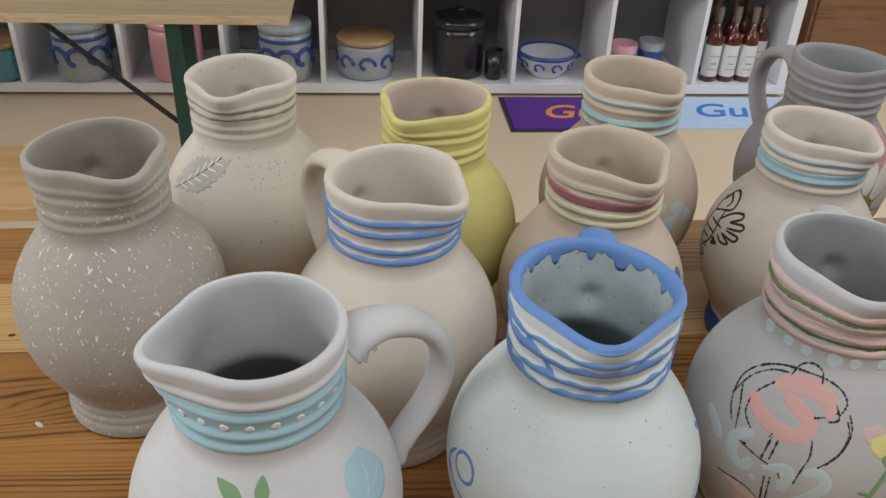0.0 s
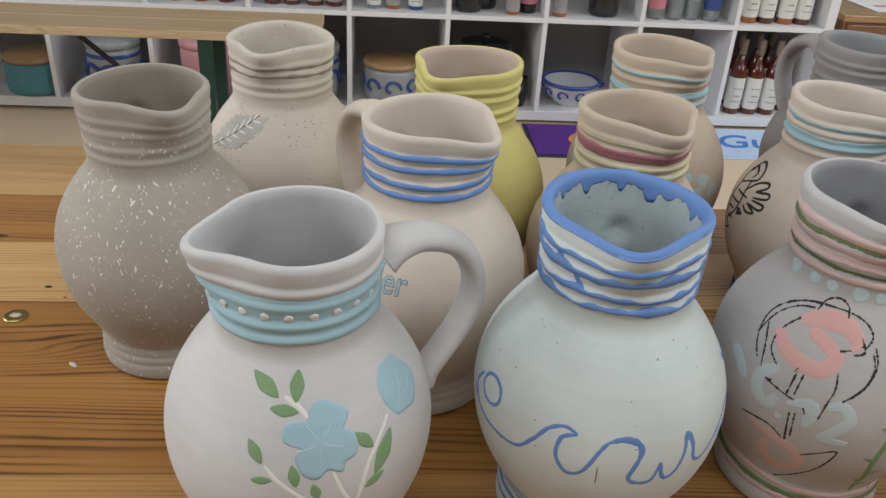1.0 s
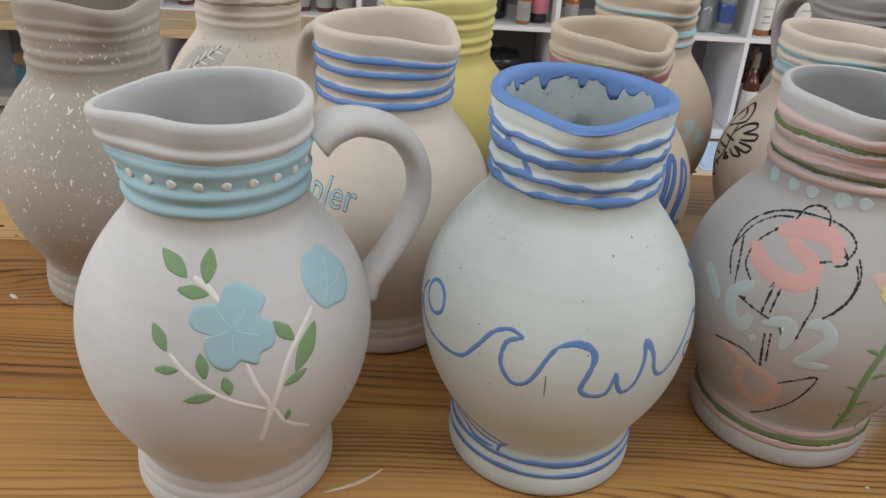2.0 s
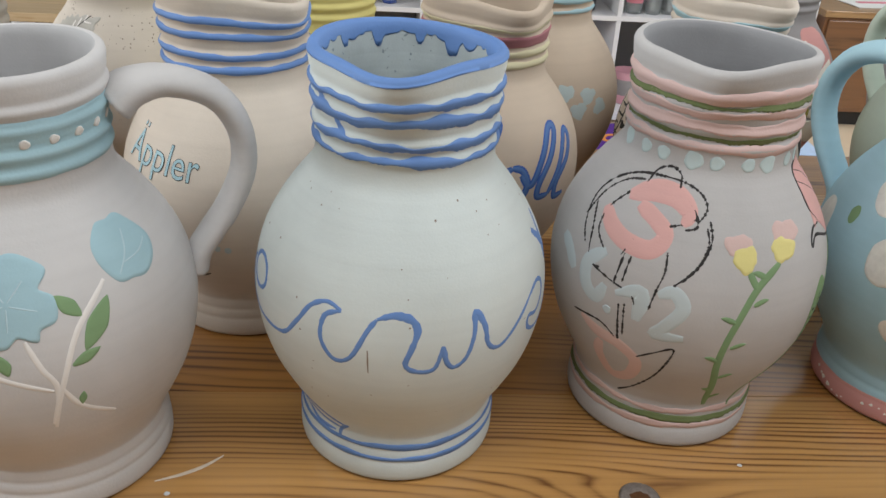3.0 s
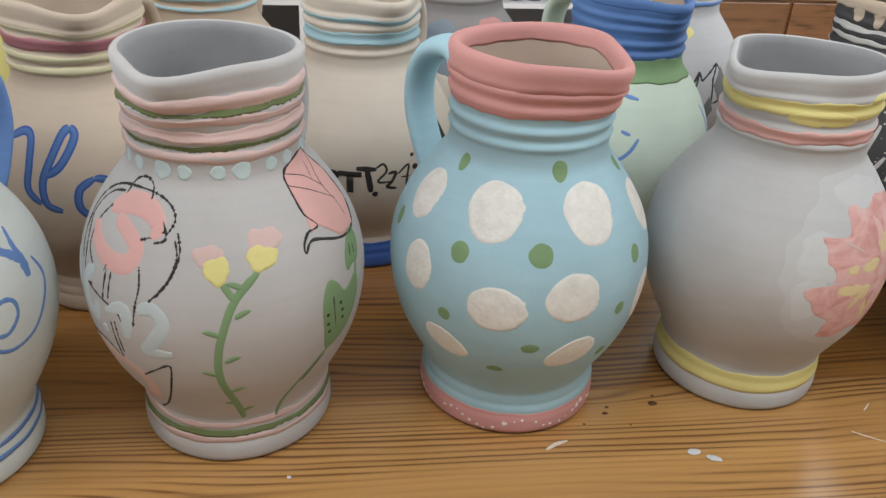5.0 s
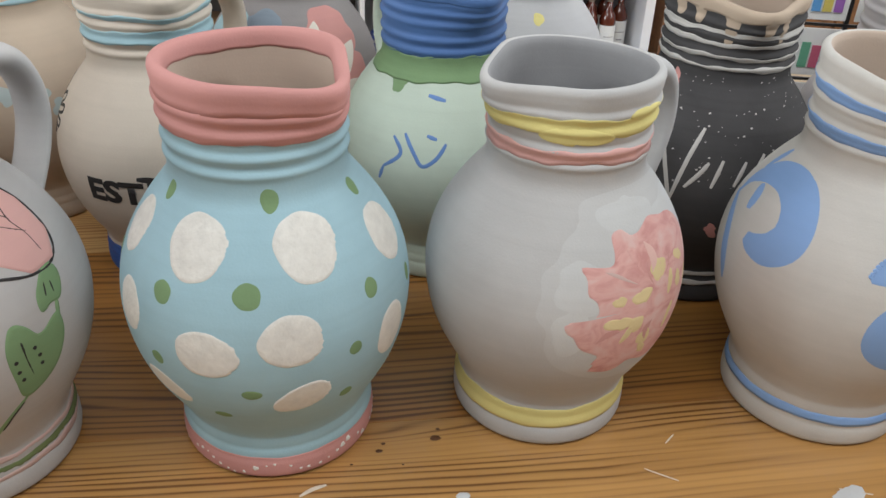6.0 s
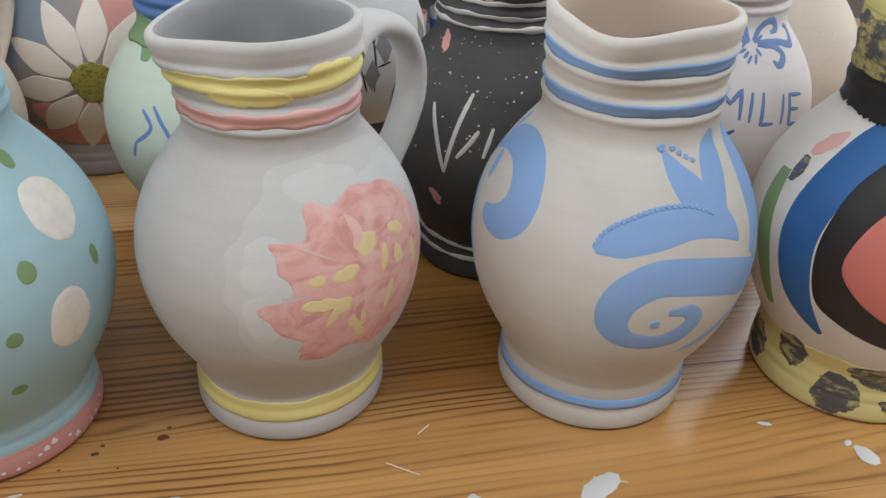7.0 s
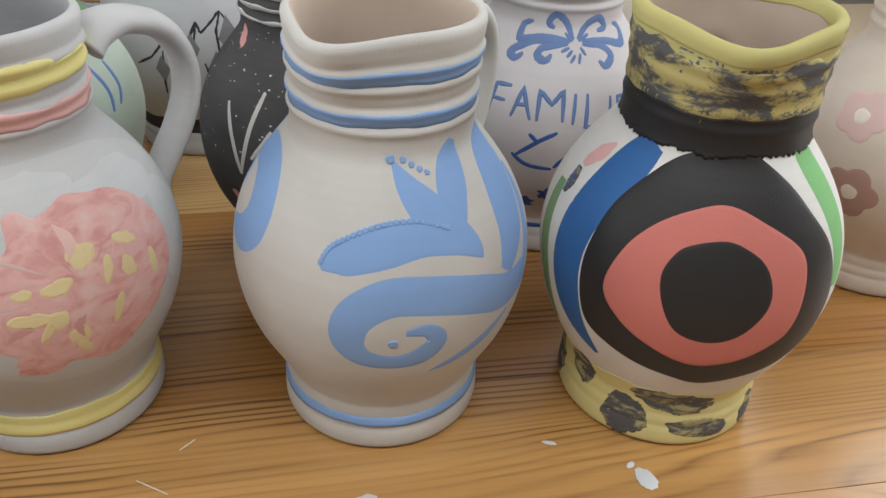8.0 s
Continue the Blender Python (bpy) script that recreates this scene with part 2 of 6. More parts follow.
# ---- the beer table under the jugs ----
TABLE_Z = 0.77
table = thing("beer_table", ROOM, "long varnished pine folding table full of painted jugs", "table")
JOINTS = [0.687 - 0.0905 * k for k in range(9)]
for k in range(8):
    part("plank", boxed((-1.0, JOINTS[k + 1] + 0.0001, TABLE_Z - 0.027), (1.5, JOINTS[k] - 0.0001, TABLE_Z), 0.0003), PALE_PLANK if k == 1 else GOLD_WOOD if k >= 4 else TABLE_WOOD, table)
for x in (-0.6, 1.1):
    bm = bmesh.new()
    for y in (0.05, 0.6):
        bar(bm, (x, y, 0.0), (x, y, TABLE_Z - 0.06), 0.03, 0.03)
    bar(bm, (x, 0.02, TABLE_Z - 0.045), (x, 0.64, TABLE_Z - 0.045), 0.03, 0.03)
    bar(bm, (x, 0.05, 0.2), (x, 0.6, 0.2), 0.02, 0.02)
    part("leg_frame", bm, GREEN_STEEL, table, "dark green steel folding legs")


def bench(lo, hi, z, mat, label, legs, rows=2):
    b = thing("beer_bench", ROOM, label, "bench", "benches")
    (x0, y0), (x1, y1) = lo, hi
    w = (y1 - y0) / rows
    for k in range(rows):
        part("plank", boxed((x0, y0 + k * w + 0.001, z - 0.026), (x1, y0 + (k + 1) * w - 0.001, z), 0.003), mat, b)
    for x in legs:
        bm = bmesh.new()
        for y in (y0 + 0.03, y1 - 0.03):
            bar(bm, (x, y, 0), (x, y, z - 0.03), 0.038, 0.03)
        bar(bm, (x, y0 + 0.02, z - 0.036), (x, y1 - 0.02, z - 0.036), 0.03, 0.02)
        bar(bm, (x, y0 + 0.03, 0.14), (x, y1 - 0.03, 0.14), 0.02, 0.02)
        part("leg_frame", bm, GREEN_STEEL, b, "dark green steel legs")
        bm = bmesh.new()
        bar(bm, (x, (y0 + y1) / 2, 0.06), (x - 0.42, (y0 + y1) / 2, z - 0.03), 0.012, 0.012)
        part("brace", bm, BLACK_STEEL, b, "thin black folding brace")
    return b


bench((-2.6, 1.26), (-0.5, 1.51), 0.47, BENCH_WOOD, "orange varnished pine bench behind the table", (-0.85, -2.2))
bench((-2.7, 2.35), (-0.2, 2.60), 0.47, PALE_WOOD, "pale wooden folding bench with dark green steel legs", (-0.53, -2.3))

# ---- the cube shelf ----
PITCH, BOARD, SHELF_Y, DEEP = 0.352, 0.017, 2.93, 0.38
SHELF_X = -0.137          # the divider that is counted as number 0
SHELF_K0, SHELF_K1, ROWS_UP = -5, 5, 2
shelf = thing("cube_shelf", ROOM, "white cube shelf filled with pots, bowls and bottles", "shelf")
xa, xb = SHELF_X + SHELF_K0 * PITCH, SHELF_X + SHELF_K1 * PITCH
Z_LOW = 0.040
for r in range(ROWS_UP + 1):
    t = 0.036 if r in (0, ROWS_UP) else BOARD
    zc = Z_LOW + r * PITCH - (0.008 if r == 0 else 0)
    part("board", boxed((xa - 0.02, SHELF_Y, zc - t / 2), (xb + 0.02, SHELF_Y + DEEP, zc + t / 2), 0.001), SHELF_MAT, shelf)
for k in range(SHELF_K0, SHELF_K1 + 1):
    t = 0.036 if k in (SHELF_K0, SHELF_K1) else BOARD
    x = SHELF_X + k * PITCH
    for r in range(ROWS_UP):
        z0 = Z_LOW + r * PITCH + 0.0088
        part("divider", boxed((x - t / 2, SHELF_Y + 0.001, z0 + (0.002 if r == 0 else 0)), (x + t / 2, SHELF_Y + DEEP, z0 + PITCH - 0.0178 - (0.01 if r == ROWS_UP - 1 else 0)), 0.001), SHELF_MAT, shelf)
part("back_panel", boxed((xa, SHELF_Y + DEEP + 0.001, 0.02), (xb, SHELF_Y + DEEP + 0.006, Z_LOW + ROWS_UP * PITCH)), SHELF_BACK, shelf, "grey back panel")


def cell(k, dx=0.0, dy=0.08, row=0):
    """A spot on a shelf board, k counted in cells from divider 0."""
    z = Z_LOW + row * PITCH + (0.0105 if row == 0 else 0.009)
    return ROOM @ pose(SHELF_X + (k + 0.5) * PITCH + dx, SHELF_Y + dy, z)

# ---- the jugs ----
PROFILE = [(0, 44.6), (2, 46.4), (7, 46.9), (16, 46.3), (23, 45.4)]
BELLY = [(24, 45.3), (31, 48.2), (40, 53.2), (52, 58.9), (66, 63.0), (82, 64.8), (96, 63.5), (108, 60.0), (119, 54.4), (129, 47.6), (136, 42.0), (141, 38.6), (146, 37.6), (165, 38.0), (178, 39.2), (188, 40.2)]
RINGS = [(151.5, 1.2), (158.5, 1.2), (168.0, 1.1), (175.0, 1.0)]
SOFT_RINGS = [(z, 0.55 * a) for z, a in RINGS]


def spline(pts, x):
    """Catmull-Rom through rows of (x, y)."""
    i = 0
    while i < len(pts) - 2 and x > pts[i + 1][0]:
        i += 1
    p1, p2 = pts[i], pts[i + 1]
    p0 = pts[i - 1] if i else (2 * p1[0] - p2[0], 2 * p1[1] - p2[1])
    p3 = pts[i + 2] if i + 2 < len(pts) else (2 * p2[0] - p1[0], 2 * p2[1] - p1[1])
    h = p2[0] - p1[0]
    m1, m2 = (p2[1] - p0[1]) / (p2[0] - p0[0]) * h, (p3[1] - p1[1]) / (p3[0] - p1[0]) * h
    t = max(0.0, min(1.0, (x - p1[0]) / h))
    return p1[1] * (2 * t ** 3 - 3 * t * t + 1) + m1 * (t ** 3 - 2 * t * t + t) + p2[1] * (3 * t * t - 2 * t ** 3) + m2 * (t ** 3 - t * t)


def step(a, b, x):
    t = max(0.0, min(1.0, (x - a) / (b - a)))
    return t * t * (3 - 2 * t)


class Form:
    """The shape of one jug: size, spout's direction, its own small irregularities."""

    def __init__(self, spout, rings=RINGS, lip=1.0, seed=0, foot=(12.0, 18.0), scale=1.0, handle=None, rise=0.0):
        self.handle = spout + 180 if handle is None else handle
        self.spout, self.rings, self.lip, self.foot, self.scale, self.rise = spout, rings, lip, foot, scale, rise
        rnd = random.Random(seed)
        self.ph = [rnd.uniform(0, 6.3) for _ in range(4)]
        self.coats = 0
        self.oval = rnd.uniform(0.2, 0.7)

    def base(self, z):
        r = spline(PROFILE, z) if z < 23.5 else spline(BELLY, z)
        for zi, a in self.rings:
            r += 0.95 * a * math.exp(-((z - zi) / 1.8) ** 2) - 0.45 * a * math.exp(-((z - zi - 3.0) / 1.3) ** 2)
        for zi in self.foot:
            r -= 0.6 * math.exp(-((z - zi) / 1.2) ** 2)
        return r

    def at(self, deg, z, off=0.0):
        """The outside at an angle (degrees from the jug's +x) and height, in mm, lifted by off; returns metres."""
        d = (deg - self.spout + 180) % 360 - 180
        a = radians(deg)
        w = step(152, 187, z)
        r = self.base(z) + off
        r += self.lip * w * (8.5 * math.exp(-(d / 20) ** 2) - 2.0 * math.exp(-((abs(d) - 44) / 18) ** 2))
        r += 0.35 * math.sin(2 * a + self.ph[0]) * self.oval * step(20, 60, z) + 0.3 * w * math.sin(3 * a + self.ph[1])
        dz = -self.lip * step(165, 188, z) * 2.6 * math.exp(-(d / 28) ** 2)
        dz += step(150, 188, z) * 0.9 * math.sin(2 * a + self.ph[2])
        dz += self.rise * step(4, 40, z)
        s = 0.001 * self.scale
        return Vector((r * math.cos(a) * s, r * math.sin(a) * s, (z + dz) * s))


def grid_mesh(rows):
    """Rings of equal length into closed quads."""
    n = len(rows[0])
    vs = [v for row in rows for v in row]
    fs = [(i * n + k, i * n + (k + 1) % n, (i + 1) * n + (k + 1) % n, (i + 1) * n + k) for i in range(len(rows) - 1) for k in range(n)]
    return vs, fs


def jug_body(form, mat, parent, inside=None):
    """Outside, lip and hollow inside, with the thumb's press mark behind the handle."""
    def press(deg, z):
        d = ((deg - form.handle + 180) % 360 - 180) * 0.6
        q = math.hypot(d - 1.5, z - 157.0)
        return 2.3 * math.exp(-(q / 5.5) ** 2) - 0.35 * math.exp(-((q - 11) / 4.5) ** 2)
    seg, rows = 128, []
    zs = [0, 1, 2, 4, 7, 10, 11, 12, 13, 14, 16, 17, 18, 19, 20, 22, 23.4] + [24 + 2.0 * k for k in range(57)] + [138 + 0.9 * k for k in range(46)] + [180, 182, 184, 185]
    for z in zs:
        rows.append([form.at(360 * k / seg, z) for k in range(seg)])
    for z, dr in ((186.6, -0.5), (187.6, -1.5), (188, -2.7), (187.6, -3.9), (186.4, -4.8), (184, -5.2)):
        rows.append([form.at(360 * k / seg, z, dr) for k in range(seg)])
    ridges = form.rings, form.foot
    form.rings, form.foot = (), ()
    for z in [182 - 2 * k for k in range(17)] + [146, 142, 136, 129, 119, 108, 96, 82, 66, 52, 40, 30, 24, 14]:
        rows.append([form.at(360 * k / seg, z, -5.2 - (0 if z > 20 else 6) + press(360 * k / seg, z)) for k in range(seg)])
    form.rings, form.foot = ridges
    vs, fs = grid_mesh(rows)
    fs.append(tuple(reversed(range(seg))))
    fs.append(tuple(range((len(rows) - 1) * seg, len(rows) * seg)))
    ob = mesh_object("body", vs, fs, mat, parent)
    if inside is not None:
        ob.data.materials.append(inside)
        first = (len(zs) + 3) * seg
        for p in ob.data.polygons:
            if p.vertices[0] >= first:
                p.material_index = 1
    return ob


def tube(points, widths, mat, name, parent, label="", flat=1.0, seg=12):
    """A rounded bar along a smooth line; widths are half widths across and flat the thickness ratio."""
    n = len(points)
    rows = []
    up = Vector((0, 0, 1))
    side0 = None
    for i, p in enumerate(points):
        t = (points[min(i + 1, n - 1)] - points[max(i - 1, 0)]).normalized()
        side = side0 if side0 is not None else t.cross(up)
        side = (side - side.dot(t) * t).normalized()
        side0 = side
        nor = side.cross(t)
        w = widths[i]
        rows.append([p + side * (w * math.cos(2 * math.pi * k / seg)) + nor * (w * flat * math.sin(2 * math.pi * k / seg)) for k in range(seg)])
    vs, fs = grid_mesh(rows)
    fs += [tuple(reversed(range(seg))), tuple(range((n - 1) * seg, n * seg))]
    return mesh_object(name, vs, fs, mat, parent, label)


def smooth_line(pts, per=8):
    """Catmull-Rom through points of any dimension."""
    out = []
    pts = [tuple(p) for p in pts]
    for i in range(len(pts) - 1):
        p0, p1, p2, p3 = pts[max(i - 1, 0)], pts[i], pts[i + 1], pts[min(i + 2, len(pts) - 1)]
        for k in range(per):
            t = k / per
            out.append(tuple(0.5 * (2 * b + (c - a) * t + (2 * a - 5 * b + 4 * c - d) * t * t + (3 * b - a - 3 * c + d) * t ** 3) for a, b, c, d in zip(p0, p1, p2, p3)))
    out.append(pts[-1])
    return out


def jug_handle(form, mat, parent, label=""):
    a = radians(form.handle)
    line = smooth_line([(40.5, 165.5), (48, 170), (61, 171.5), (78, 165), (88, 150), (89, 132), (82, 115), (73, 102), (67, 93), (65, 85)], 4)
    s = 0.001 * form.scale
    pts = [Vector((r * math.cos(a) * s, r * math.sin(a) * s, (z + form.rise) * s)) for r, z in line]
    n = len(pts)
    wid = [(8.8 - 2.0 * min(1, 2.2 * i / n) + (2.5 * max(0, 1 - 5 * i / n))) * s for i in range(n)]
    return tube(pts, [1.38 * w for w in wid], mat, "handle", parent, label, flat=0.58, seg=16)


# paint on a jug: (angle, height) lines and patches that follow its form, as thick slip


def straight(pts, n=5):
    """Corner points with steps between them, for lines that keep their corners."""
    out = [tuple(a + (b - a) * k / n for a, b in zip(p, q)) for p, q in zip(pts, pts[1:]) for k in range(n)]
    return out + [tuple(pts[-1])]


def coat_lift(form):
    """Each further coat of paint lies a hair above the one before."""
    form.coats += 1
    return min(0.12, 0.0022 * form.coats)


def traced(form, deg, z, pts, soft=0.0):
    """A drawn outline of (angle, height) corners as radius over direction round (deg, z)."""
    slope = (form.base(min(187, z + 2)) - form.base(max(1, z - 2))) / 4
    up = 1 / math.sqrt(1 + slope * slope) if z < 144 else 1.0
    if soft:
        loop = [pts[-1]] + list(pts) + list(pts[:2])
        pts = smooth_line(loop, 5)[5:5 * (len(pts) + 1)]
    pol = sorted((math.atan2(y, x) % (2 * math.pi), x, y) for x, y in ((radians(d - deg) * form.base(h), (h - z) / up) for d, h in pts))

    def f(a):
        a %= 2 * math.pi
        n = len(pol)
        for i in range(n):
            a0, x0, y0 = pol[i]
            a1, x1, y1 = pol[(i + 1) % n]
            span = (a1 - a0) % (2 * math.pi)
            if (a - a0) % (2 * math.pi) <= span:
                c, s = math.cos(a), math.sin(a)
                den = c * (y1 - y0) - s * (x1 - x0)
                return (x0 * (y1 - y0) - y0 * (x1 - x0)) / den if abs(den) > 1e-6 else math.hypot(x0, y0)
        return math.hypot(pol[0][1], pol[0][2])
    return (lambda a: sum(f(a + soft * k / 3) for k in range(-3, 4)) / 7) if soft else f


def stroke(form, pts, width, mat, parent, name="painted_line", high=0.55, per=6, taper=0.6, rough=0.0):
    turned = [tuple(pts[0])]
    for p in pts[1:]:
        turned.append((turned[-1][0] + (p[0] - turned[-1][0] + 180) % 360 - 180,) + tuple(p[1:]))
    line = smooth_line(turned, per)
    n = len(line)
    vs, fs = [], []
    broad = max(q[2] if len(q) > 2 else width for q in pts) > 5.5
    high = (max(0.17, high * 0.3) if broad else max(0.11, high * 0.32)) + coat_lift(form)
    across = (-1.0, -0.86, -0.6, -0.3, 0.0, 0.3, 0.6, 0.86, 1.0) if broad else (-1.0, -0.72, 0.0, 0.72, 1.0)
    lift = (0.04, 0.6, 0.92, 1.0, 1.0, 1.0, 0.92, 0.6, 0.04) if broad else (0.05, 0.8, 1.0, 0.8, 0.05)
    m = len(across)
    rnd = random.Random(len(pts) * 7 + int(pts[0][0]))
    for i, q in enumerate(line):
        deg, z = q[0], q[1]
        wide = (q[2] if len(q) > 2 else width) / 2
        p, nx = line[max(i - 1, 0)], line[min(i + 1, n - 1)]
        rr = form.base(max(0, min(188, z)))
        tx, tz = radians(nx[0] - p[0]) * rr, nx[1] - p[1]
        ln = math.hypot(tx, tz) or 1.0
        ox, oz = -tz / ln, tx / ln
        e = min(1.0, taper + (1 - taper) * min(i, n - 1 - i) / 3.0) * (1 + rough * rnd.uniform(-1, 1))
        for u, h in zip(across, lift):
            vs.append(form.at(deg + math.degrees(ox * u * wide * e / rr), z + oz * u * wide * e, high * h))
    for i in range(n - 1):
        for k in range(m - 1):
            fs.append((i * m + k, (i + 1) * m + k, (i + 1) * m + k + 1, i * m + k + 1))
    return mesh_object(name, vs, fs, mat, parent)


def patch(form, deg, z, outline, mat, parent, name="painted_patch", high=0.35, rings=0, turn=0.0, flat=0.33, least=0.1):
    """A filled patch round (deg, z); outline(angle in radians) gives its radius in mm, laid along the surface."""
    big = max(outline(0.1), outline(1.6), outline(3.0), outline(4.7))
    high = max(least, high * flat) + coat_lift(form) + (0.04 if big > 10 else 0)
    seg = int(max(18, min(160, big * 6)))
    rings = max(rings, int(max(2, min(24, big / 2))))
    slope = (form.base(min(187, z + 2)) - form.base(max(1, z - 2))) / 4
    up = 1 / math.sqrt(1 + slope * slope) if z < 144 else 1.0
    vs, fs = [form.at(deg, z, high)], []
    for j in range(1, rings + 2):
        for k in range(seg):
            a = 2 * math.pi * k / seg
            q = outline(a) * min(1.0, (j - 0.15 * (j == rings)) / rings)
            a2 = a + radians(turn)
            zz = max(0.6, min(186, z + q * math.sin(a2) * up))
            vs.append(form.at(deg + math.degrees(q * math.cos(a2) / form.base(zz)), zz, high if j <= rings else 0.06))
    for k in range(seg):
        fs.append((0, 1 + k, 1 + (k + 1) % seg))
    for j in range(rings):
        for k in range(seg):
            a, b = 1 + j * seg + k, 1 + j * seg + (k + 1) % seg
            fs.append((a, a + seg, b + seg, b))
    return mesh_object(name, vs, fs, mat, parent)


def oval(rx, rz, wob=0.05, seed=0, lobes=3):
    rnd = random.Random(seed)
    ph = [rnd.uniform(0, 6.3) for _ in range(3)]

    def f(a):
        r = rx * rz / math.sqrt((rz * math.cos(a)) ** 2 + (rx * math.sin(a)) ** 2)
        return r * (1 + wob * math.sin(lobes * a + ph[0]) + wob * 0.6 * math.sin((lobes + 2) * a + ph[1]) + 0.3 * wob * math.sin(9 * a + ph[2]))
    return f


def leaf(length, wide):
    """A pointed ellipse."""
    def f(a):
        c, s = abs(math.cos(a)), abs(math.sin(a))
        return 1.0 / ((c / (length / 2)) ** 1.35 + (s / (wide / 2)) ** 1.35) ** (1 / 1.35)
    return f


def band(form, z0, z1, mat, parent, name="painted_band", high=0.3, wob=0.5, seed=0, rag=0.0):
    """A painted belt right round the jug, with uneven edges."""
    rnd = random.Random(seed)
    p = [rnd.uniform(0, 6.3) for _ in range(6)]
    high = max(0.12, high * 0.6) + coat_lift(form)
    teeth = [rnd.uniform(-1, 1) for _ in range(240)]
    seg, steps = 240 if rag else 120, max(3, int((z1 - z0) / 1.2))
    rows = []
    for j in range(-1, steps + 2):
        row = []
        for k in range(seg):
            a = 2 * math.pi * k / seg
            lo = z0 + wob * (math.sin(3 * a + p[0]) + 0.7 * math.sin(7 * a + p[1]) + 0.5 * math.sin(17 * a + p[2])) + rag * teeth[k]
            hi = z1 + wob * (math.sin(4 * a + p[3]) + 0.7 * math.sin(9 * a + p[4]) + 0.5 * math.sin(19 * a + p[5]))
            t = max(0.0, min(1.0, j / steps))
            row.append(form.at(360 * k / seg, lo + (hi - lo) * t, 0.02 if j in (-1, steps + 1) else high))
        rows.append(row)
    vs, fs = grid_mesh(rows)
    return mesh_object(name, vs, fs, mat, parent)


def dots(form, spots, mat, parent, high=0.8, name="painted_dot"):
    """Round dabs at (deg, z, radius)."""
    return [patch(form, d, z, oval(r, r, 0.06, i), mat, parent, name, high, 3, flat=0.5) for i, (d, z, r) in enumerate(spots)]


def spatter(form, spots, mat, parent, name, high=0.12):
    """Many fine specks at (deg, z, half width, half height, turn) in one part."""
    vs, fs = [], []
    for d, z, rx, rz, turn in spots:
        c = len(vs)
        vs.append(form.at(d, z, high))
        rr = form.base(z)
        for k in range(7):
            a = 2 * math.pi * k / 7
            x, y = rx * math.cos(a), rz * math.sin(a)
            x, y = x * math.cos(turn) - y * math.sin(turn), x * math.sin(turn) + y * math.cos(turn)
            vs.append(form.at(d + math.degrees(x / rr), max(0.5, z + y), 0.05))
        fs += [(c, c + 1 + k, c + 1 + (k + 1) % 7) for k in range(7)]
    return tagged(mesh_object(name, vs, fs, mat, parent), kind="stuff")


def word(form, text, deg, z, size, mat, parent, high=0.5, bold=0.0, shear=0.0, slope=0.0, name="painted_word", wide=1.0):
    """Written word laid on the jug, centred at (deg, z); size in mm."""
    cu = bpy.data.curves.new("word", "FONT")
    cu.body, cu.size, cu.align_x, cu.align_y, cu.offset, cu.shear, cu.resolution_u = text, size, "CENTER", "CENTER", bold, shear, 3
    ob = bpy.data.objects.new("word", cu)
    scene.collection.objects.link(ob)
    dg = bpy.context.evaluated_depsgraph_get()
    me = bpy.data.meshes.new_from_object(ob.evaluated_get(dg))
    bpy.data.objects.remove(ob)
    bm = bmesh.new()
    bm.from_mesh(me)
    bmesh.ops.triangulate(bm, faces=bm.faces)
    bmesh.ops.subdivide_edges(bm, edges=[e for e in bm.edges if e.calc_length() > size * 0.16], cuts=2, use_grid_fill=False)
    bmesh.ops.triangulate(bm, faces=bm.faces)
    rr = form.base(z)
    for v in bm.verts:
        x, y = v.co.x * wide, v.co.y
        v.co = form.at(deg + math.degrees(x / rr), max(1, z + y + slope * x), high + 0.1)
    bm.to_mesh(me)
    bm.free()
    me.name = name
    me.materials.clear()
    me.materials.append(mat)
    o = new(name, me)
    o.parent = parent
    return o


JUGS = {}


def jug(key, x, y, scale, spout, mat, label, handle_mat=None, rings=RINGS, lip=1.0, handle=None, inside=None, rise=0.0):
    """One jug on the table: body and handle. Returns its form and its base object."""
    form = Form(spout, rings, lip, sum(map(ord, key)), scale=scale, handle=handle, rise=rise)
    t = thing("pottery_jug", Matrix.Translation((x, y, TABLE_Z + 0.0004)), label, "jug", "jugs on the table")
    jug_body(form, mat, t, inside)
    jug_handle(form, handle_mat or mat, t)
    JUGS[key] = (form, t)
    return form, t


C_WHITE = clay("white clay", (0.58, 0.565, 0.56))
C_ICE = clay("pale ice slip", (0.63, 0.68, 0.665), specks=0.0, speck_colour=(0.28, 0.3, 0.34))
C_LILAC = clay("lilac grey clay", (0.50, 0.485, 0.48))
C_LGREY = clay("light grey clay", (0.50, 0.50, 0.515))
C_MIST = clay("pale grey clay", (0.515, 0.512, 0.51))
C_BEIGE = clay("beige clay", (0.55, 0.45, 0.355))
C_CREAM = clay("cream clay", (0.63, 0.555, 0.475))
C_GREYBROWN = clay("grey brown clay", (0.40, 0.36, 0.31))
C_YELLOW = clay("yellow slip", (0.64, 0.57, 0.22))
C_BLUE = clay("light blue slip", (0.37, 0.56, 0.64))
C_MINT = clay("pale mint slip", (0.55, 0.64, 0.55))
C_BLACK = clay("dark grey slip", (0.062, 0.060, 0.062), 0.3)
C_OFF = clay("off white clay", (0.57, 0.55, 0.52))
C_SPECK = clay("dotted off white clay", (0.60, 0.54, 0.47), specks=-0.02)
C_INSIDE = clay("raw pinkish clay", (0.52, 0.42, 0.345))
# three inside clays, darker than the jugs' outsides except on the daisy jug
C_GREY_IN = clay("dark grey inside clay", (0.30, 0.30, 0.31), 0.16)
C_WHITE_IN = clay("pale grey inside clay", (0.46, 0.455, 0.46), 0.14)
C_BROWN_IN = clay("brown grey inside clay", (0.29, 0.25, 0.21), 0.16)
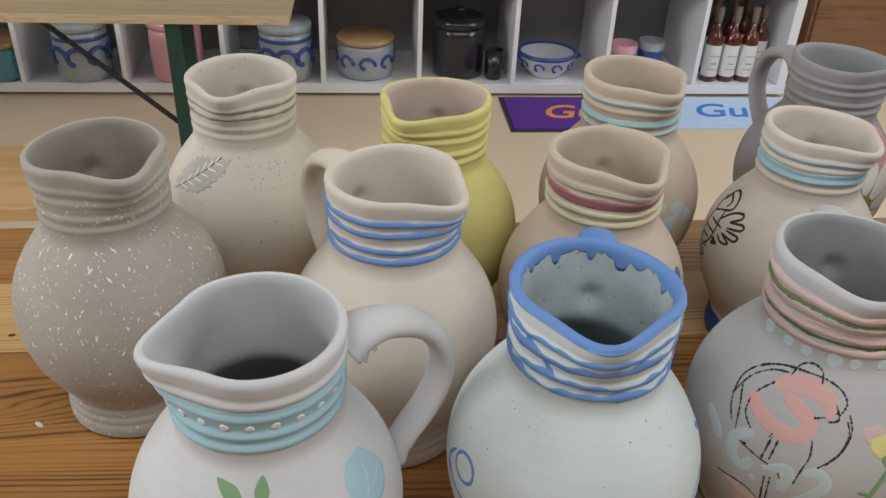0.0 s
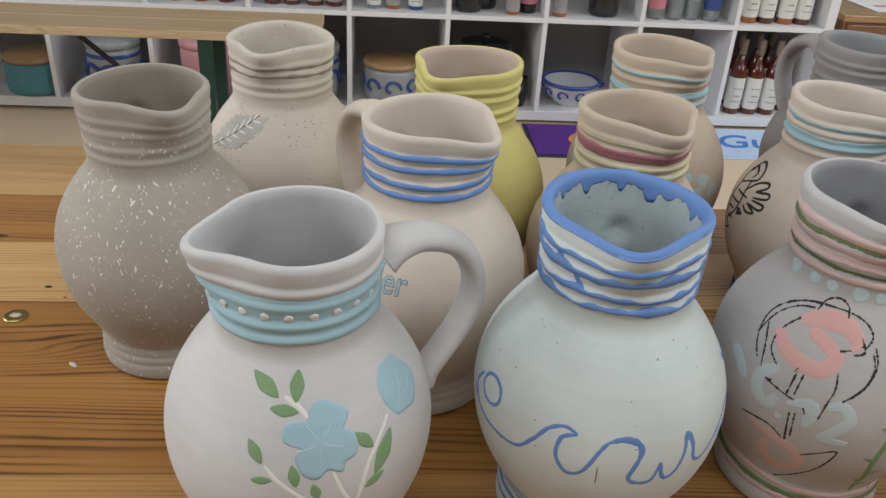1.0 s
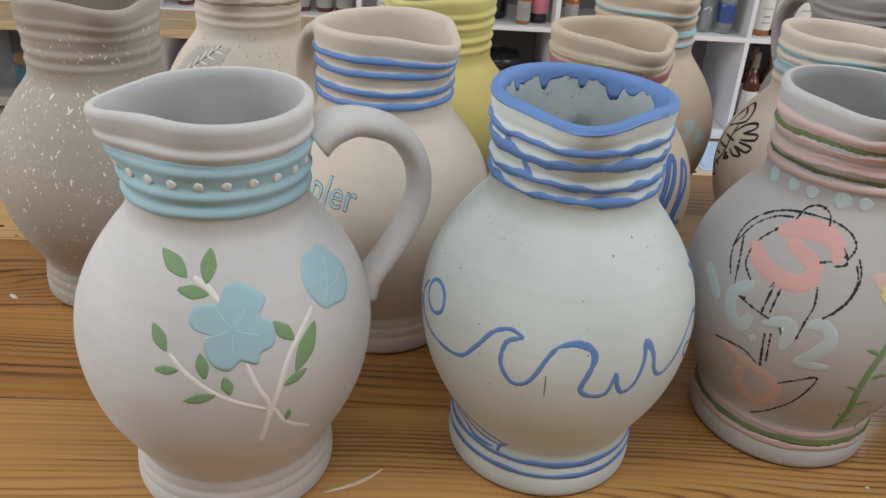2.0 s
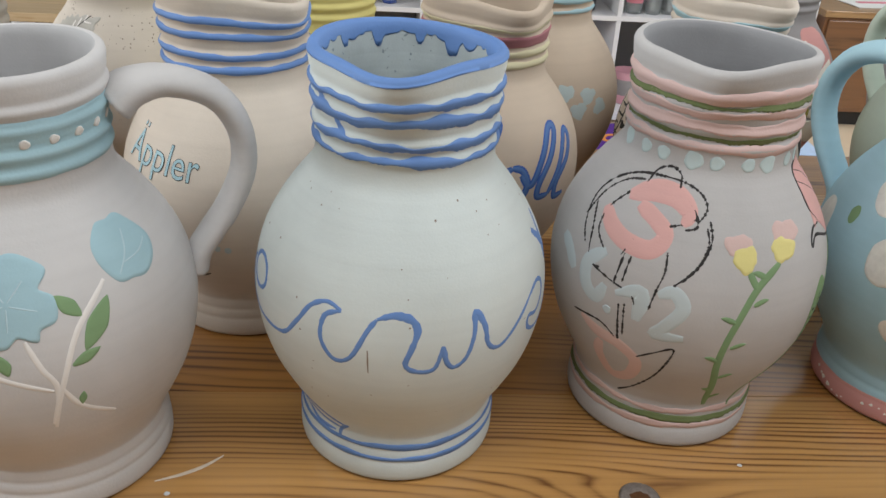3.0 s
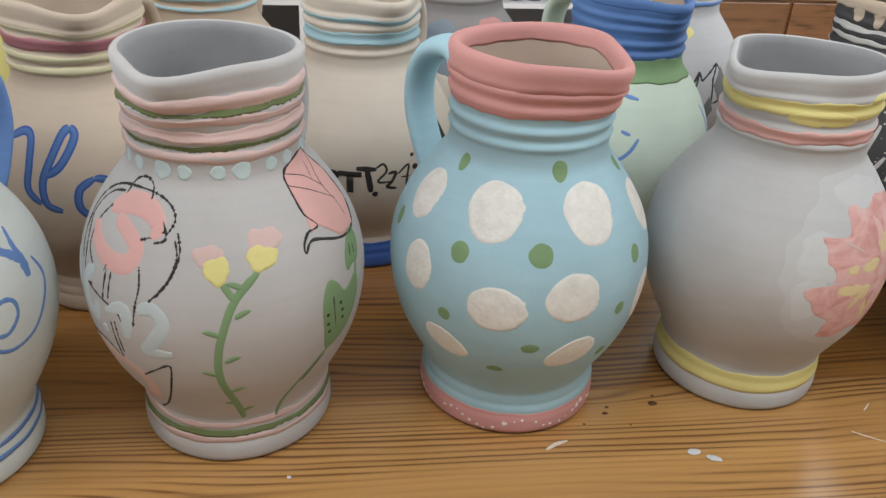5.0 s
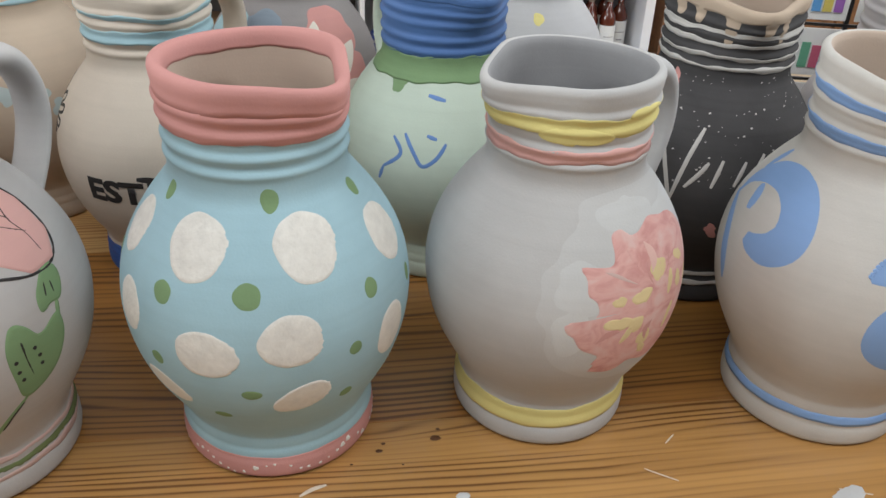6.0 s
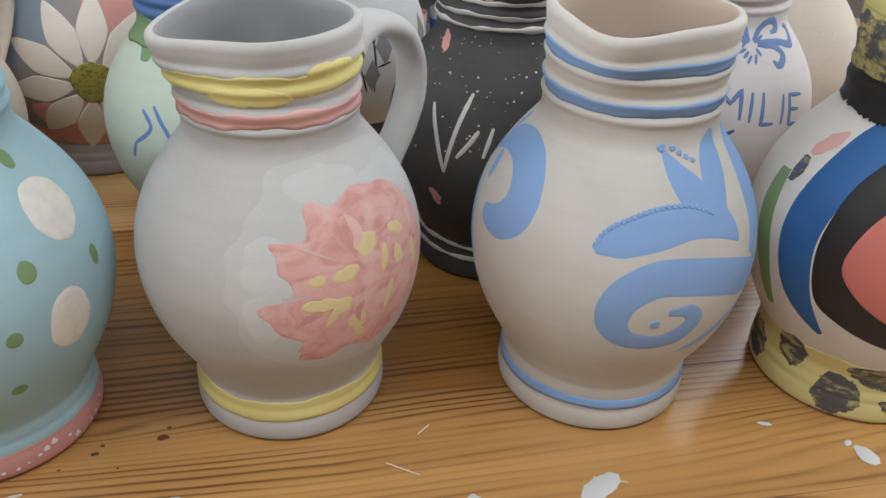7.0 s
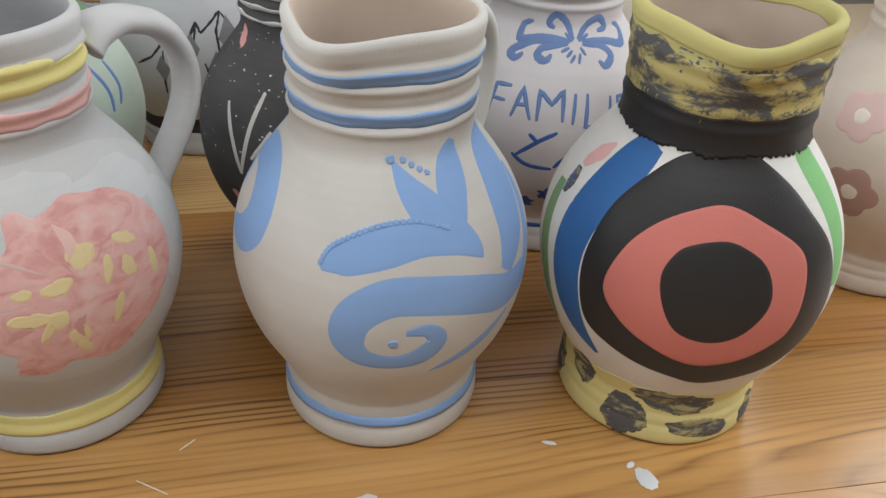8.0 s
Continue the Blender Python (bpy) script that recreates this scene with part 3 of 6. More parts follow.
C_DUSKGREY = clay("dusky mauve grey clay", (0.30, 0.28, 0.28))
C_CHALKY = clay("white slip ground", (0.70, 0.68, 0.65))
C_PALE = clay("pale lilac white clay", (0.60, 0.57, 0.58))

P_BLUE = clay("cornflower slip", (0.14, 0.26, 0.55), 0.12, rough=0.6)
P_SKY = clay("sky blue slip", (0.24, 0.39, 0.68), 0.06, rough=0.75)
P_LBLUE = clay("powder blue slip", (0.36, 0.53, 0.59), 0.1)
P_TEAL = clay("pale teal slip", (0.48, 0.57, 0.58), 0.08)
P_NAVY = clay("dark blue slip", (0.045, 0.11, 0.36), 0.1, rough=0.6)
P_COBALT = clay("cobalt blue slip", (0.085, 0.175, 0.40), 0.1, rough=0.6)
P_WORN = clay("worn blue slip", (0.15, 0.225, 0.42), 0.25)
P_STRONG = clay("strong blue paint", (0.035, 0.13, 0.34), 0.12, rough=0.55)
P_GREEN = clay("leaf green slip", (0.21, 0.33, 0.17), 0.14)
P_GREEN2 = clay("fresh green paint", (0.22, 0.48, 0.20), 0.1)
P_OLIVE = clay("olive slip", (0.16, 0.20, 0.085), 0.12)
P_PINK = clay("rose slip", (0.72, 0.42, 0.39), 0.08)
P_PALEPINK = clay("pale rose slip", (0.66, 0.48, 0.45), 0.08)
P_CORAL = clay("coral slip", (0.60, 0.295, 0.275), 0.08)
P_RED = clay("salmon red paint", (0.57, 0.175, 0.145), 0.06, rough=0.6)
P_YELLOW = clay("butter yellow slip", (0.74, 0.66, 0.27), 0.08)
P_PALEYEL = clay("pale yellow slip", (0.62, 0.57, 0.38), 0.08)
P_WHITE = clay("white slip", (0.78, 0.75, 0.72), 0.06)
P_CREAM = clay("cream slip", (0.76, 0.70, 0.63), 0.08)
P_INK = clay("black slip pencil", (0.035, 0.032, 0.032), 0.2, rough=0.7)
P_BLACK = clay("black paint", (0.026, 0.024, 0.024), 0.2, rough=0.5)
P_MAUVE = clay("mauve slip", (0.40, 0.17, 0.19), 0.08)
P_BROWN = clay("grey brown slip", (0.26, 0.21, 0.17), 0.1)
P_DIGIT = clay("thin grey blue wash", (0.53, 0.60, 0.62), 0.06)
P_SPOT = plain("chalky cream slip", (0.76, 0.745, 0.70), 0.85, 0.1, 160, 420, 0.6, dist=0.0006)
C_ICE_INSIDE = clay("mottled blue grey inside", (0.45, 0.50, 0.50), 0.30, specks=0.012, speck_colour=(0.24, 0.28, 0.30), rough=0.6)
P_LEAF = clay("pressed leaf stain", (0.46, 0.44, 0.40), 0.3)


def sponged(name, base, dab, level, scale, stretch=(1, 1, 1.6)):
    """Paint with a second colour sponged over it in ragged patches."""
    m, n, l, b = material(name)
    vec = mapped(n, l, stretch)
    a, f = noise_tex(n, l, vec, scale, 6, 0.7, 0.4), noise_tex(n, l, vec, 900, 3)
    r = ramp(n, l, a.outputs[0], [(level, base), (level + 0.09, dab)])
    l.new(r.outputs[0], b.inputs["Base Color"])
    b.inputs["Roughness"].default_value = 0.7
    bump(n, l, b, f.outputs[0], 0.2, 0.0004)
    return m


P_SPONGE = sponged("mustard slip dragged over with black", (0.48, 0.40, 0.15), (0.085, 0.085, 0.09), 0.455, 62, (0.75, 0.75, 1.7))
P_SMUDGE = sponged("smudged blue grey paint", (0.075, 0.10, 0.17), (0.42, 0.36, 0.15), 0.49, 110, (1, 1, 1.3))
P_DRAG = sponged("dry brushed black paint", (0.085, 0.084, 0.088), (0.40, 0.35, 0.16), 0.50, 95, (0.7, 0.7, 2.0))
P_MUSTARD = clay("mustard yellow slip", (0.50, 0.45, 0.18), 0.12)
P_BLUSH = clay("light blush slip", (0.76, 0.50, 0.455), 0.08)
P_FOOT = clay("pale yellow foot slip", (0.68, 0.60, 0.27), 0.1)
P_CENTRE = sponged("mustard flower centre", (0.33, 0.29, 0.06), (0.16, 0.14, 0.03), 0.5, 300)

jug("flower", -0.0755, 0.2791, 1.0057, 205, C_WHITE, "white clay jug painted with a blue flower and green leaves", handle=25, inside=C_WHITE_IN)
jug("wave", 0.0764, 0.3149, 1.0127, -92, C_ICE, "pale ice-blue jug with wavy blue slip lines and dripping rim", handle=80, lip=0.8, handle_mat=P_BLUE, inside=C_ICE_INSIDE, rise=1.4)
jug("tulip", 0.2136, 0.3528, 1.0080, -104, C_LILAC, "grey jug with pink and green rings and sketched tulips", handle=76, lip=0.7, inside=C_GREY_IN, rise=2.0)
jug("spots", 0.3564, 0.3755, 1.0095, -37, C_BLUE, "light blue jug with cream spots and coral collar", handle=125, lip=0.8, inside=C_INSIDE, rise=0.8)
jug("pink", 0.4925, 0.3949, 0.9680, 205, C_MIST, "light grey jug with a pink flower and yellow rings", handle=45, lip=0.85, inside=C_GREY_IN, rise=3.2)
jug("swirl", 0.6444, 0.3957, 0.9998, -120, C_OFF, "off-white jug with a light blue swirling ornament", handle=57, lip=0.65, inside=C_INSIDE, rise=2.1)
jug("target", 0.7829, 0.3941, 1.0205, -104, C_CHALKY, "jug with a black and red ring target and sponged yellow collar", handle=76, rings=SOFT_RINGS, lip=0.75, inside=C_INSIDE, rise=1.8)
jug("speckled", -0.1999, 0.4395, 1.0152, -50, C_GREYBROWN, "grey-brown jug spattered with fine white specks", handle=118, rings=SOFT_RINGS, inside=C_BROWN_IN)
jug("stripes", -0.0235, 0.4209, 1.0102, -35, C_CREAM, "cream jug with four blue stripes round its neck", handle=130)
jug("cursive", 0.1095, 0.4784, 0.9756, -64, C_BEIGE, "beige jug with pink and yellow rings and blue handwriting", handle=80)
jug("lion", 0.2680, 0.5380, 0.9591, -58, C_CREAM, "cream jug with a black heraldic drawing and dark blue foot", handle=66)
jug("leafprint", -0.1449, 0.5752, 0.9999, -95, C_SPECK, "off-white jug with a leaf print and brown rings", handle=100, rings=SOFT_RINGS)
jug("yellow", -0.0025, 0.5481, 0.9938, -120, C_YELLOW, "plain yellow jug with a raw clay inside", handle=85, inside=C_INSIDE)
jug("bluebands", 0.1507, 0.6105, 0.9980, -62, C_BEIGE, "beige jug with thin light blue bands and teal dabs", handle=78)
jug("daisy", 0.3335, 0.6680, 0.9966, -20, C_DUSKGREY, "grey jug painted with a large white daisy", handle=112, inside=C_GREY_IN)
jug("mint", 0.4420, 0.5460, 0.98, -60, C_MINT, "pale mint jug with blue neck and green collar", handle=115, inside=C_INSIDE)
jug("dark", 0.6090, 0.5230, 1.0, -90, C_BLACK, "dark slate-coloured jug with white rings and lettering", handle=75, inside=C_INSIDE)
jug("mountain", 0.5120, 0.6880, 1.0, -60, C_LGREY, "grey jug with black drawn mountains", handle=95)
jug("family", 0.7480, 0.5580, 1.0, -90, C_PALE, "pale jug with blue ornament and a painted word", handle=78)
jug("blossom", 0.9530, 0.5060, 1.0, -90, C_CREAM, "pale jug with pink blossoms", handle=60)
jug("plain", 0.8320, 0.6520, 0.97, -90, C_SPECK, "plain off-white speckled clay jug at the back", handle=80)

# ---- the painting on the jugs ----


def rim_coat(form, parent, mat, low=183.0, deep=180.0, wob=0.6, drips=(), name="painted_rim"):
    """Paint over the rim: outside down to low, over the lip, inside down to deep with runs at (deg, length, width)."""
    seg, rows = 288, []
    e = 0.22

    def inner(deg):
        d = deep + wob * (math.sin(radians(deg * 5)) + 0.6 * math.sin(radians(deg * 13 + 40)))
        for a, ln, w in drips:
            q = abs((deg - a + 180) % 360 - 180)
            if q < w:
                d -= ln * math.cos(q / w * math.pi / 2) ** 0.6
        return d
    for j in range(5):
        row = []
        for k in range(seg):
            deg = 360 * k / seg
            lo = low + wob * (math.sin(radians(deg * 4 + 20)) + 0.7 * math.sin(radians(deg * 11)))
            z = lo + (185.0 - lo) * max(0, j - 1) / 3
            row.append(form.at(deg, z, 0.02 if j == 0 else e))
        rows.append(row)
    for z, dr in ((186.6, -0.3), (187.8, -1.35), (188.4, -2.7), (187.9, -4.0), (186.4, -5.0), (184.5, -5.45)):
        row = [form.at(360 * k / seg, min(z, 188), dr) for k in range(seg)]
        rows.append([v + Vector((0, 0, 0.00022)) if z > 186 else v for v in row])
    ridges, form.rings = form.rings, ()
    for j in range(4):
        row = []
        for k in range(seg):
            deg = 360 * k / seg
            z = 184.0 + (inner(deg) - 184.0) * min(3, j + 1) / 3
            row.append(form.at(deg, z, -5.42 if j < 3 else -5.21))
        rows.append(row)
    form.rings = ridges
    vs, fs = grid_mesh(rows)
    return mesh_object(name, vs, fs, mat, parent)


# flower jug
P_VEIN = clay("pale blue slip vein", (0.47, 0.61, 0.66), 0.08)
f, t = JUGS["flower"]
band(f, 149.5, 172, P_LBLUE, t, wob=0.3, seed=1)
dots(f, [(-160 + 15.5 * k, 163.2, 1.9) for k in range(16)], P_WHITE, t, 1.3)
FLOWER = [(-68.3, 128), (-62, 126.5), (-55, 121.6), (-59.5, 116.4), (-54.6, 112.8), (-55.5, 104.7), (-61, 102.6), (-62, 98), (-68, 101), (-72, 97.2), (-78, 100), (-80.8, 108), (-78, 111.2), (-85.6, 114), (-84.4, 121), (-75.5, 121.6), (-73, 126)]
patch(f, -70.2, 112.5, traced(f, -70.2, 112.5, FLOWER, 0.07), P_LBLUE, t, "painted_flower", 0.8)
for k in range(5):
    stroke(f, [(-70.2 + 10 * math.cos(1.257 * k + 0.9), 112.5 + 9 * math.sin(1.257 * k + 0.9)), (-70.2 + 1.0 * math.cos(1.257 * k + 0.9), 112.5 + 1.2 * math.sin(1.257 * k + 0.9))], 0.8, P_VEIN, t, "flower_vein", 1.35)
patch(f, -23, 120, traced(f, -23, 120, [(-29, 131), (-24, 130), (-18, 131.5), (-12, 126), (-8.5, 119.5), (-12, 113), (-19.6, 108.6), (-26, 110), (-31, 110), (-36, 118), (-36, 125)], 0.16), P_LBLUE, t, "painted_bud", 0.8)
stroke(f, [(-30, 113), (-24, 119), (-20, 126)], 0.8, P_VEIN, t, "flower_vein", 1.35)
stroke(f, [(-27, 116), (-18, 117), (-12, 120)], 0.7, P_VEIN, t, "flower_vein", 1.35)
LEAVES = [(-96, 133.5, 16.3, 6.9, -40), (-79, 133.3, 15, 6.3, 84), (-85.5, 125.2, 12.9, 5.6, -8), (-97, 109.4, 12.5, 5.6, -58), (-94, 97.4, 10, 4, 4),
          (-81.3, 99.6, 11.3, 5.2, 98), (-73.3, 91.1, 8.9, 4.8, 102), (-82.7, 86, 14, 4.4, 14), (-51.1, 108.6, 12.4, 6, -52), (-43.4, 99.6, 21.9, 8, 55), (-49.2, 88.5, 12.3, 4.6, 22), (-52.4, 70.6, 6.7, 3, 80)]
for d, z, ln, w, turn in LEAVES:
    patch(f, d, z, leaf(ln, w), P_GREEN, t, "painted_leaf", 0.45, turn=turn)
for pts in ([(-85.7, 129.9), (-79.3, 126.9), (-74.4, 122.2)], [(-92.9, 103.9), (-86.2, 95.9), (-75.8, 86.5), (-60.8, 77.3)], [(-66.3, 99.4), (-62.9, 88), (-59.4, 77.8), (-62.4, 58.2)],
            [(-36.7, 113.6), (-50, 99.7), (-57.4, 79.9), (-62.8, 60.2)], [(-57.9, 77.2), (-53.1, 66.8), (-41.9, 57.4)]):
    stroke(f, pts, 2.1, P_WHITE, t, "painted_stem", 0.35)

# wave jug
f, t = JUGS["wave"]
rim_coat(f, t, P_BLUE, 185.4, 183.5, 0.35, [(-30, 2, 12), (3, 2, 8), (14, 5.5, 5), (20, 2.5, 7), (31, 1.2, 2.5), (46, 3.4, 7), (56, 3, 3), (61, 6, 6), (66, 2.4, 9), (79, 1, 3), (86, 4.5, 4), (90, 1.6, 8), (104, 1.3, 3), (113, 2.4, 8), (118, 5, 4.5), (131, 1.2, 3), (139, 3.2, 6), (146, 5.5, 3.5), (158, 1.5, 4), (170, 3, 7), (-172, 5, 5), (-160, 2, 8)])
for lo, hi, s in ((173.0, 176.6, 1), (165.2, 169.6, 2), (156.2, 159.4, 3), (150.2, 153.2, 4)):
    band(f, lo, hi, P_BLUE, t, high=0.6, wob=0.75, seed=s, rag=0.3)
stroke(f, [(-150, 175), (-146, 170), (-142, 167)], 4, P_BLUE, t, high=0.9)
stroke(f, [(-132, 167), (-128, 162), (-122, 158)], 3, P_BLUE, t, high=0.9)
stroke(f, [(-170, 86), (-160.3, 80), (-150, 77), (-133.4, 78.3), (-125.2, 87.7), (-119.2, 97.2), (-112.5, 101), (-106.6, 98.8)], 1.9, P_BLUE, t, rough=0.16)
stroke(f, [(-106.6, 98.8), (-112.9, 95.2), (-114.1, 84.9), (-109.2, 76.7), (-102.8, 79.2), (-96.9, 92.2), (-93.6, 97.7)], 2.0, P_BLUE, t, rough=0.16)
stroke(f, [(-93.6, 97.7, 2), (-87.4, 99.7, 3), (-81.5, 98, 3.2), (-79.4, 93.3, 2.8), (-81.2, 86, 2.4), (-83.3, 78, 2.2), (-78.8, 74.5, 2.4), (-72.9, 75.7, 2), (-70.3, 86.2, 1.6)], 2.2, P_BLUE, t, rough=0.16)
stroke(f, [(-70.3, 86, 2.6), (-68.5, 78, 2.2), (-65.5, 74.8, 2.2), (-61.3, 78.3, 2), (-58.5, 88.2, 2.2), (-57.7, 97.9, 3), (-54, 91.3, 2.6), (-52.5, 83, 2.2), (-49, 78.9, 2.2), (-44.3, 79.4, 2), (-36.7, 86.1, 2), (-29.1, 93.4, 2)], 2.2, P_BLUE, t, rough=0.16)
stroke(f, [(-29.1, 93.4), (-22.1, 97), (-16.9, 94.5), (-17, 88.1), (-22.9, 83), (-29.3, 84.4), (-29.3, 78.9), (-21.1, 74.3), (-8.7, 77), (4, 92), (2, 104)], 2.0, P_BLUE, t, rough=0.16)
stroke(f, [(-1, 119.5, 1.5), (-3.8, 111.9, 3), (-4, 104.9, 5), (-4.9, 98.6, 4)], 3, P_BLUE, t, rough=0.16)
stroke(f, [(-13.6, 115.3, 3), (-7.9, 110.2, 4), (-4, 105, 4)], 3, P_BLUE, t, rough=0.16)
stroke(f, [(-153.5 + 7.5 * math.cos(0.65 * k), 96.0 + 7.2 * math.sin(0.65 * k)) for k in range(11)], 2.0, P_BLUE, t, rough=0.16)
stroke(f, [(-163, 99), (-168, 90), (-163, 82)], 2.0, P_BLUE, t, rough=0.16)
for lo, hi, s in ((18.6, 21.0, 7), (12.6, 15.0, 8)):
    band(f, lo, hi, P_BLUE, t, high=0.7, wob=0.35, seed=s)
for k in range(3):
    stroke(f, [(-150 - 4 * k, 38 - 5 * k), (-128 - 5 * k, 30 - 4 * k), (-114 - 4 * k, 27 - 2.5 * k)], 1.6, P_BLUE, t, rough=0.2)
stroke(f, [(-112, 28), (-118, 24), (-119, 20)], 1.8, P_BLUE, t, rough=0.16)
rnd = random.Random(5)
spatter(f, [(rnd.uniform(-180, 0), rnd.uniform(34, 140), r, r, 0) for r in [0.2, 0.3, 0.3, 0.45] * 12], P_BROWN, t, "clay_specks", 0.06)
stroke(f, [(-96.5, 84), (-96.3, 73)], 0.7, P_BROWN, t, "scratch", 0.1)

# tulip jug
P_BEAD = clay("pale blue slip bead", (0.55, 0.66, 0.67), 0.08)
f, t = JUGS["tulip"]
for lo, hi, m, s in ((171.0, 177.5, P_PALEPINK, 1), (164.6, 168.4, P_PALEPINK, 2), (158.2, 163.0, P_PALEPINK, 3), (149.2, 153.4, P_PALEPINK, 4), (20.4, 22.8, P_PALEPINK, 5), (12.0, 15.2, P_PALEPINK, 6)):
    band(f, lo, hi, m, t, high=0.2, wob=0.5, seed=s, rag=0.25)
for lo, hi, s in ((169.2, 171.2, 8), (154.6, 156.6, 9), (16.0, 18.6, 10)):
    band(f, lo, hi, P_OLIVE, t, high=0.45, wob=0.35, seed=s, rag=0.4)
dots(f, [(-168 + 17.5 * k + (3 if k % 2 else 0), 145.2, 3.1 if k % 3 else 4.0) for k in range(12)], P_BEAD, t, 0.4, "painted_bead")
stroke(f, [(-147.9, 119.3, 5.6), (-141.1, 113.8, 7), (-131, 109.8, 7.8), (-120, 109.8, 7.8), (-115.6, 116.6, 7), (-122.3, 121.5, 6.2), (-132, 124.8, 6)], 8, P_PINK, t, "painted_petal", 0.4)
stroke(f, [(-139.8, 126.6, 6.5), (-128.2, 131, 8.4), (-115.5, 130.9, 8), (-107.6, 126.4, 6.8), (-109.5, 121.6, 4.5)], 8, P_PINK, t, "painted_petal", 0.45)
stroke(f, [(-144.5, 66.9, 3.6), (-136, 62.5, 6.7), (-125.2, 60.4, 6.6), (-117, 52.7, 6.1), (-120.7, 40, 5.9), (-131, 36, 6.1), (-136, 48, 5.9), (-134, 58, 5)], 6, P_PALEPINK, t, "painted_petal", 0.3)
INKED = [[(-149.9, 101.4), (-155.1, 109.8), (-158.4, 121.8), (-152.7, 130.2), (-139.3, 135.4), (-118.1, 136.6), (-105, 134), (-99.7, 128.9), (-103.2, 123)],
         [(-134.4, 132.7), (-131.9, 138.4), (-124, 140.7), (-116.9, 138.2), (-115.4, 132.2)], [(-97.6, 124.6), (-95.9, 117.7), (-98.7, 108.8), (-103.2, 103), (-107.6, 97.7)],
         [(-119.2, 119), (-111, 121.4), (-102.9, 125)], [(-155.9, 120.1), (-149.5, 109.7), (-144.8, 95.7), (-138.6, 94.8)], [(-129.5, 105.4), (-130.7, 91.8)], [(-126.5, 105), (-127.4, 93)],
         [(-112.7, 110.7), (-111.9, 102.7), (-113.5, 94.6), (-115, 84.6)], [(-141.5, 94.2), (-132.1, 91.6), (-126.7, 90.3)]]
INKED += [[(-126.8, 82.7), (-126.2, 73), (-125.6, 63.2)], [(-124.5, 83.7), (-124, 75), (-123.7, 67)], [(-149.3, 67.3), (-135, 68.9), (-127.7, 64.2), (-125.8, 60)], [(-117, 56.2), (-109.8, 62.1), (-102.5, 66.5), (-104.9, 54.4), (-109.9, 42.7), (-118.5, 31.6), (-128, 25)],
          [(-157, 112), (-154, 124), (-146, 131), (-136, 133.5)], [(-140, 128), (-146, 120), (-146, 110), (-139, 103)], [(-131, 104), (-128, 112)], [(-121, 132.5), (-113, 132), (-106, 128), (-103, 122), (-108, 120)], [(-98.5, 122), (-97, 116), (-99.5, 108), (-105, 100)], [(-123, 90), (-120, 84)]]
for pts in INKED:
    stroke(f, pts, 0.85, P_INK, t, "pencil_line", 0.2, per=18, rough=0.85)
# a date painted across the stem
for pts in ([(-165, 98), (-158, 94), (-152, 87)], [(-137.5, 103, 5.5), (-145, 94.8, 6.9), (-143.7, 84.6, 7.4), (-137.6, 80.6, 6.5), (-134.3, 88.6, 5.1)], [(-129, 87, 4), (-118.8, 91, 7), (-119.2, 77.3, 6.3)],
            [(-112.4, 92.2, 5), (-106.6, 95, 6.1), (-102.4, 88.1, 6.5), (-108, 77.6, 6.3), (-111, 73, 5.4), (-100, 73.4, 5.4)]):
    stroke(f, pts, 6.6, P_DIGIT, t, "painted_digit", 0.25)
dots(f, [(-131.5, 77, 2.2)], P_DIGIT, t, 0.3)
for d, z, rx, rz, m in ((-84.3, 116.5, 6, 5, P_PALEPINK), (-81.3, 111.5, 5.2, 6.0, P_YELLOW), (-60.2, 120, 7.4, 5.6, P_PALEPINK), (-62.9, 114.2, 6.6, 5.4, P_YELLOW)):
    patch(f, d, z, oval(rx, rz, 0.1, int(rx * 9)), m, t, "painted_bud", 0.3 if m is P_PALEPINK else 0.5)
stroke(f, [(-65.5, 109.4), (-74.2, 101.1), (-78.8, 91.8), (-83, 75.5), (-83.5, 58.9), (-79, 40), (-75.6, 25.6)], 3.4, P_GREEN, t, "painted_stem", 0.5)
stroke(f, [(-79.5, 107), (-77.5, 103), (-75.5, 99.6)], 3.0, P_GREEN, t, "painted_stem", 0.5)
for k, (d, z) in enumerate([(-72, 104), (-76, 92), (-82, 84), (-81, 70), (-84, 62), (-80, 50), (-78, 38), (-76, 31)]):
    sgn = 1 if k % 2 else -1
    stroke(f, [(d, z, 2.6), (d + sgn * 3.6, z + 1.8, 2.4), (d + sgn * 6, z + 2.4, 0.8)], 2, P_GREEN, t, "painted_thorn", 0.45)
TULIP = [(-9, 145), (-28.6, 142), (-35.8, 139), (-37, 133.5), (-36.5, 124.5), (-32, 118.7), (-37, 116), (-19.4, 109), (-6, 109), (2, 118), (3, 132), (-3, 140)]
patch(f, -18, 126, traced(f, -18, 126, TULIP), P_PINK, t, "painted_tulip", 0.35)
for pts in ([(-9, 145), (-28.6, 142), (-35.8, 139), (-37, 133.5), (-36.5, 124.5), (-32, 118.7), (-38.6, 117.7), (-42.8, 114.2), (-43.1, 111), (-37.2, 114.4), (-19.4, 108.6), (-6, 109), (2, 118), (3, 132), (-3, 140), (-9, 145)], [(-35.2, 139.4), (-21.2, 135.5), (-11.4, 128.3)], [(-37, 135.3), (-23.3, 130.3), (-9, 122.2)], [(-7.3, 143.4), (-6, 138), (-10.7, 132.8), (-12.3, 128), (-10, 122), (-9.3, 114)], [(-12.5, 139.9), (-14, 136.8), (-17.4, 132.6)]):
    stroke(f, pts, 1.1, P_INK, t, "pencil_line", 0.6, rough=0.3)
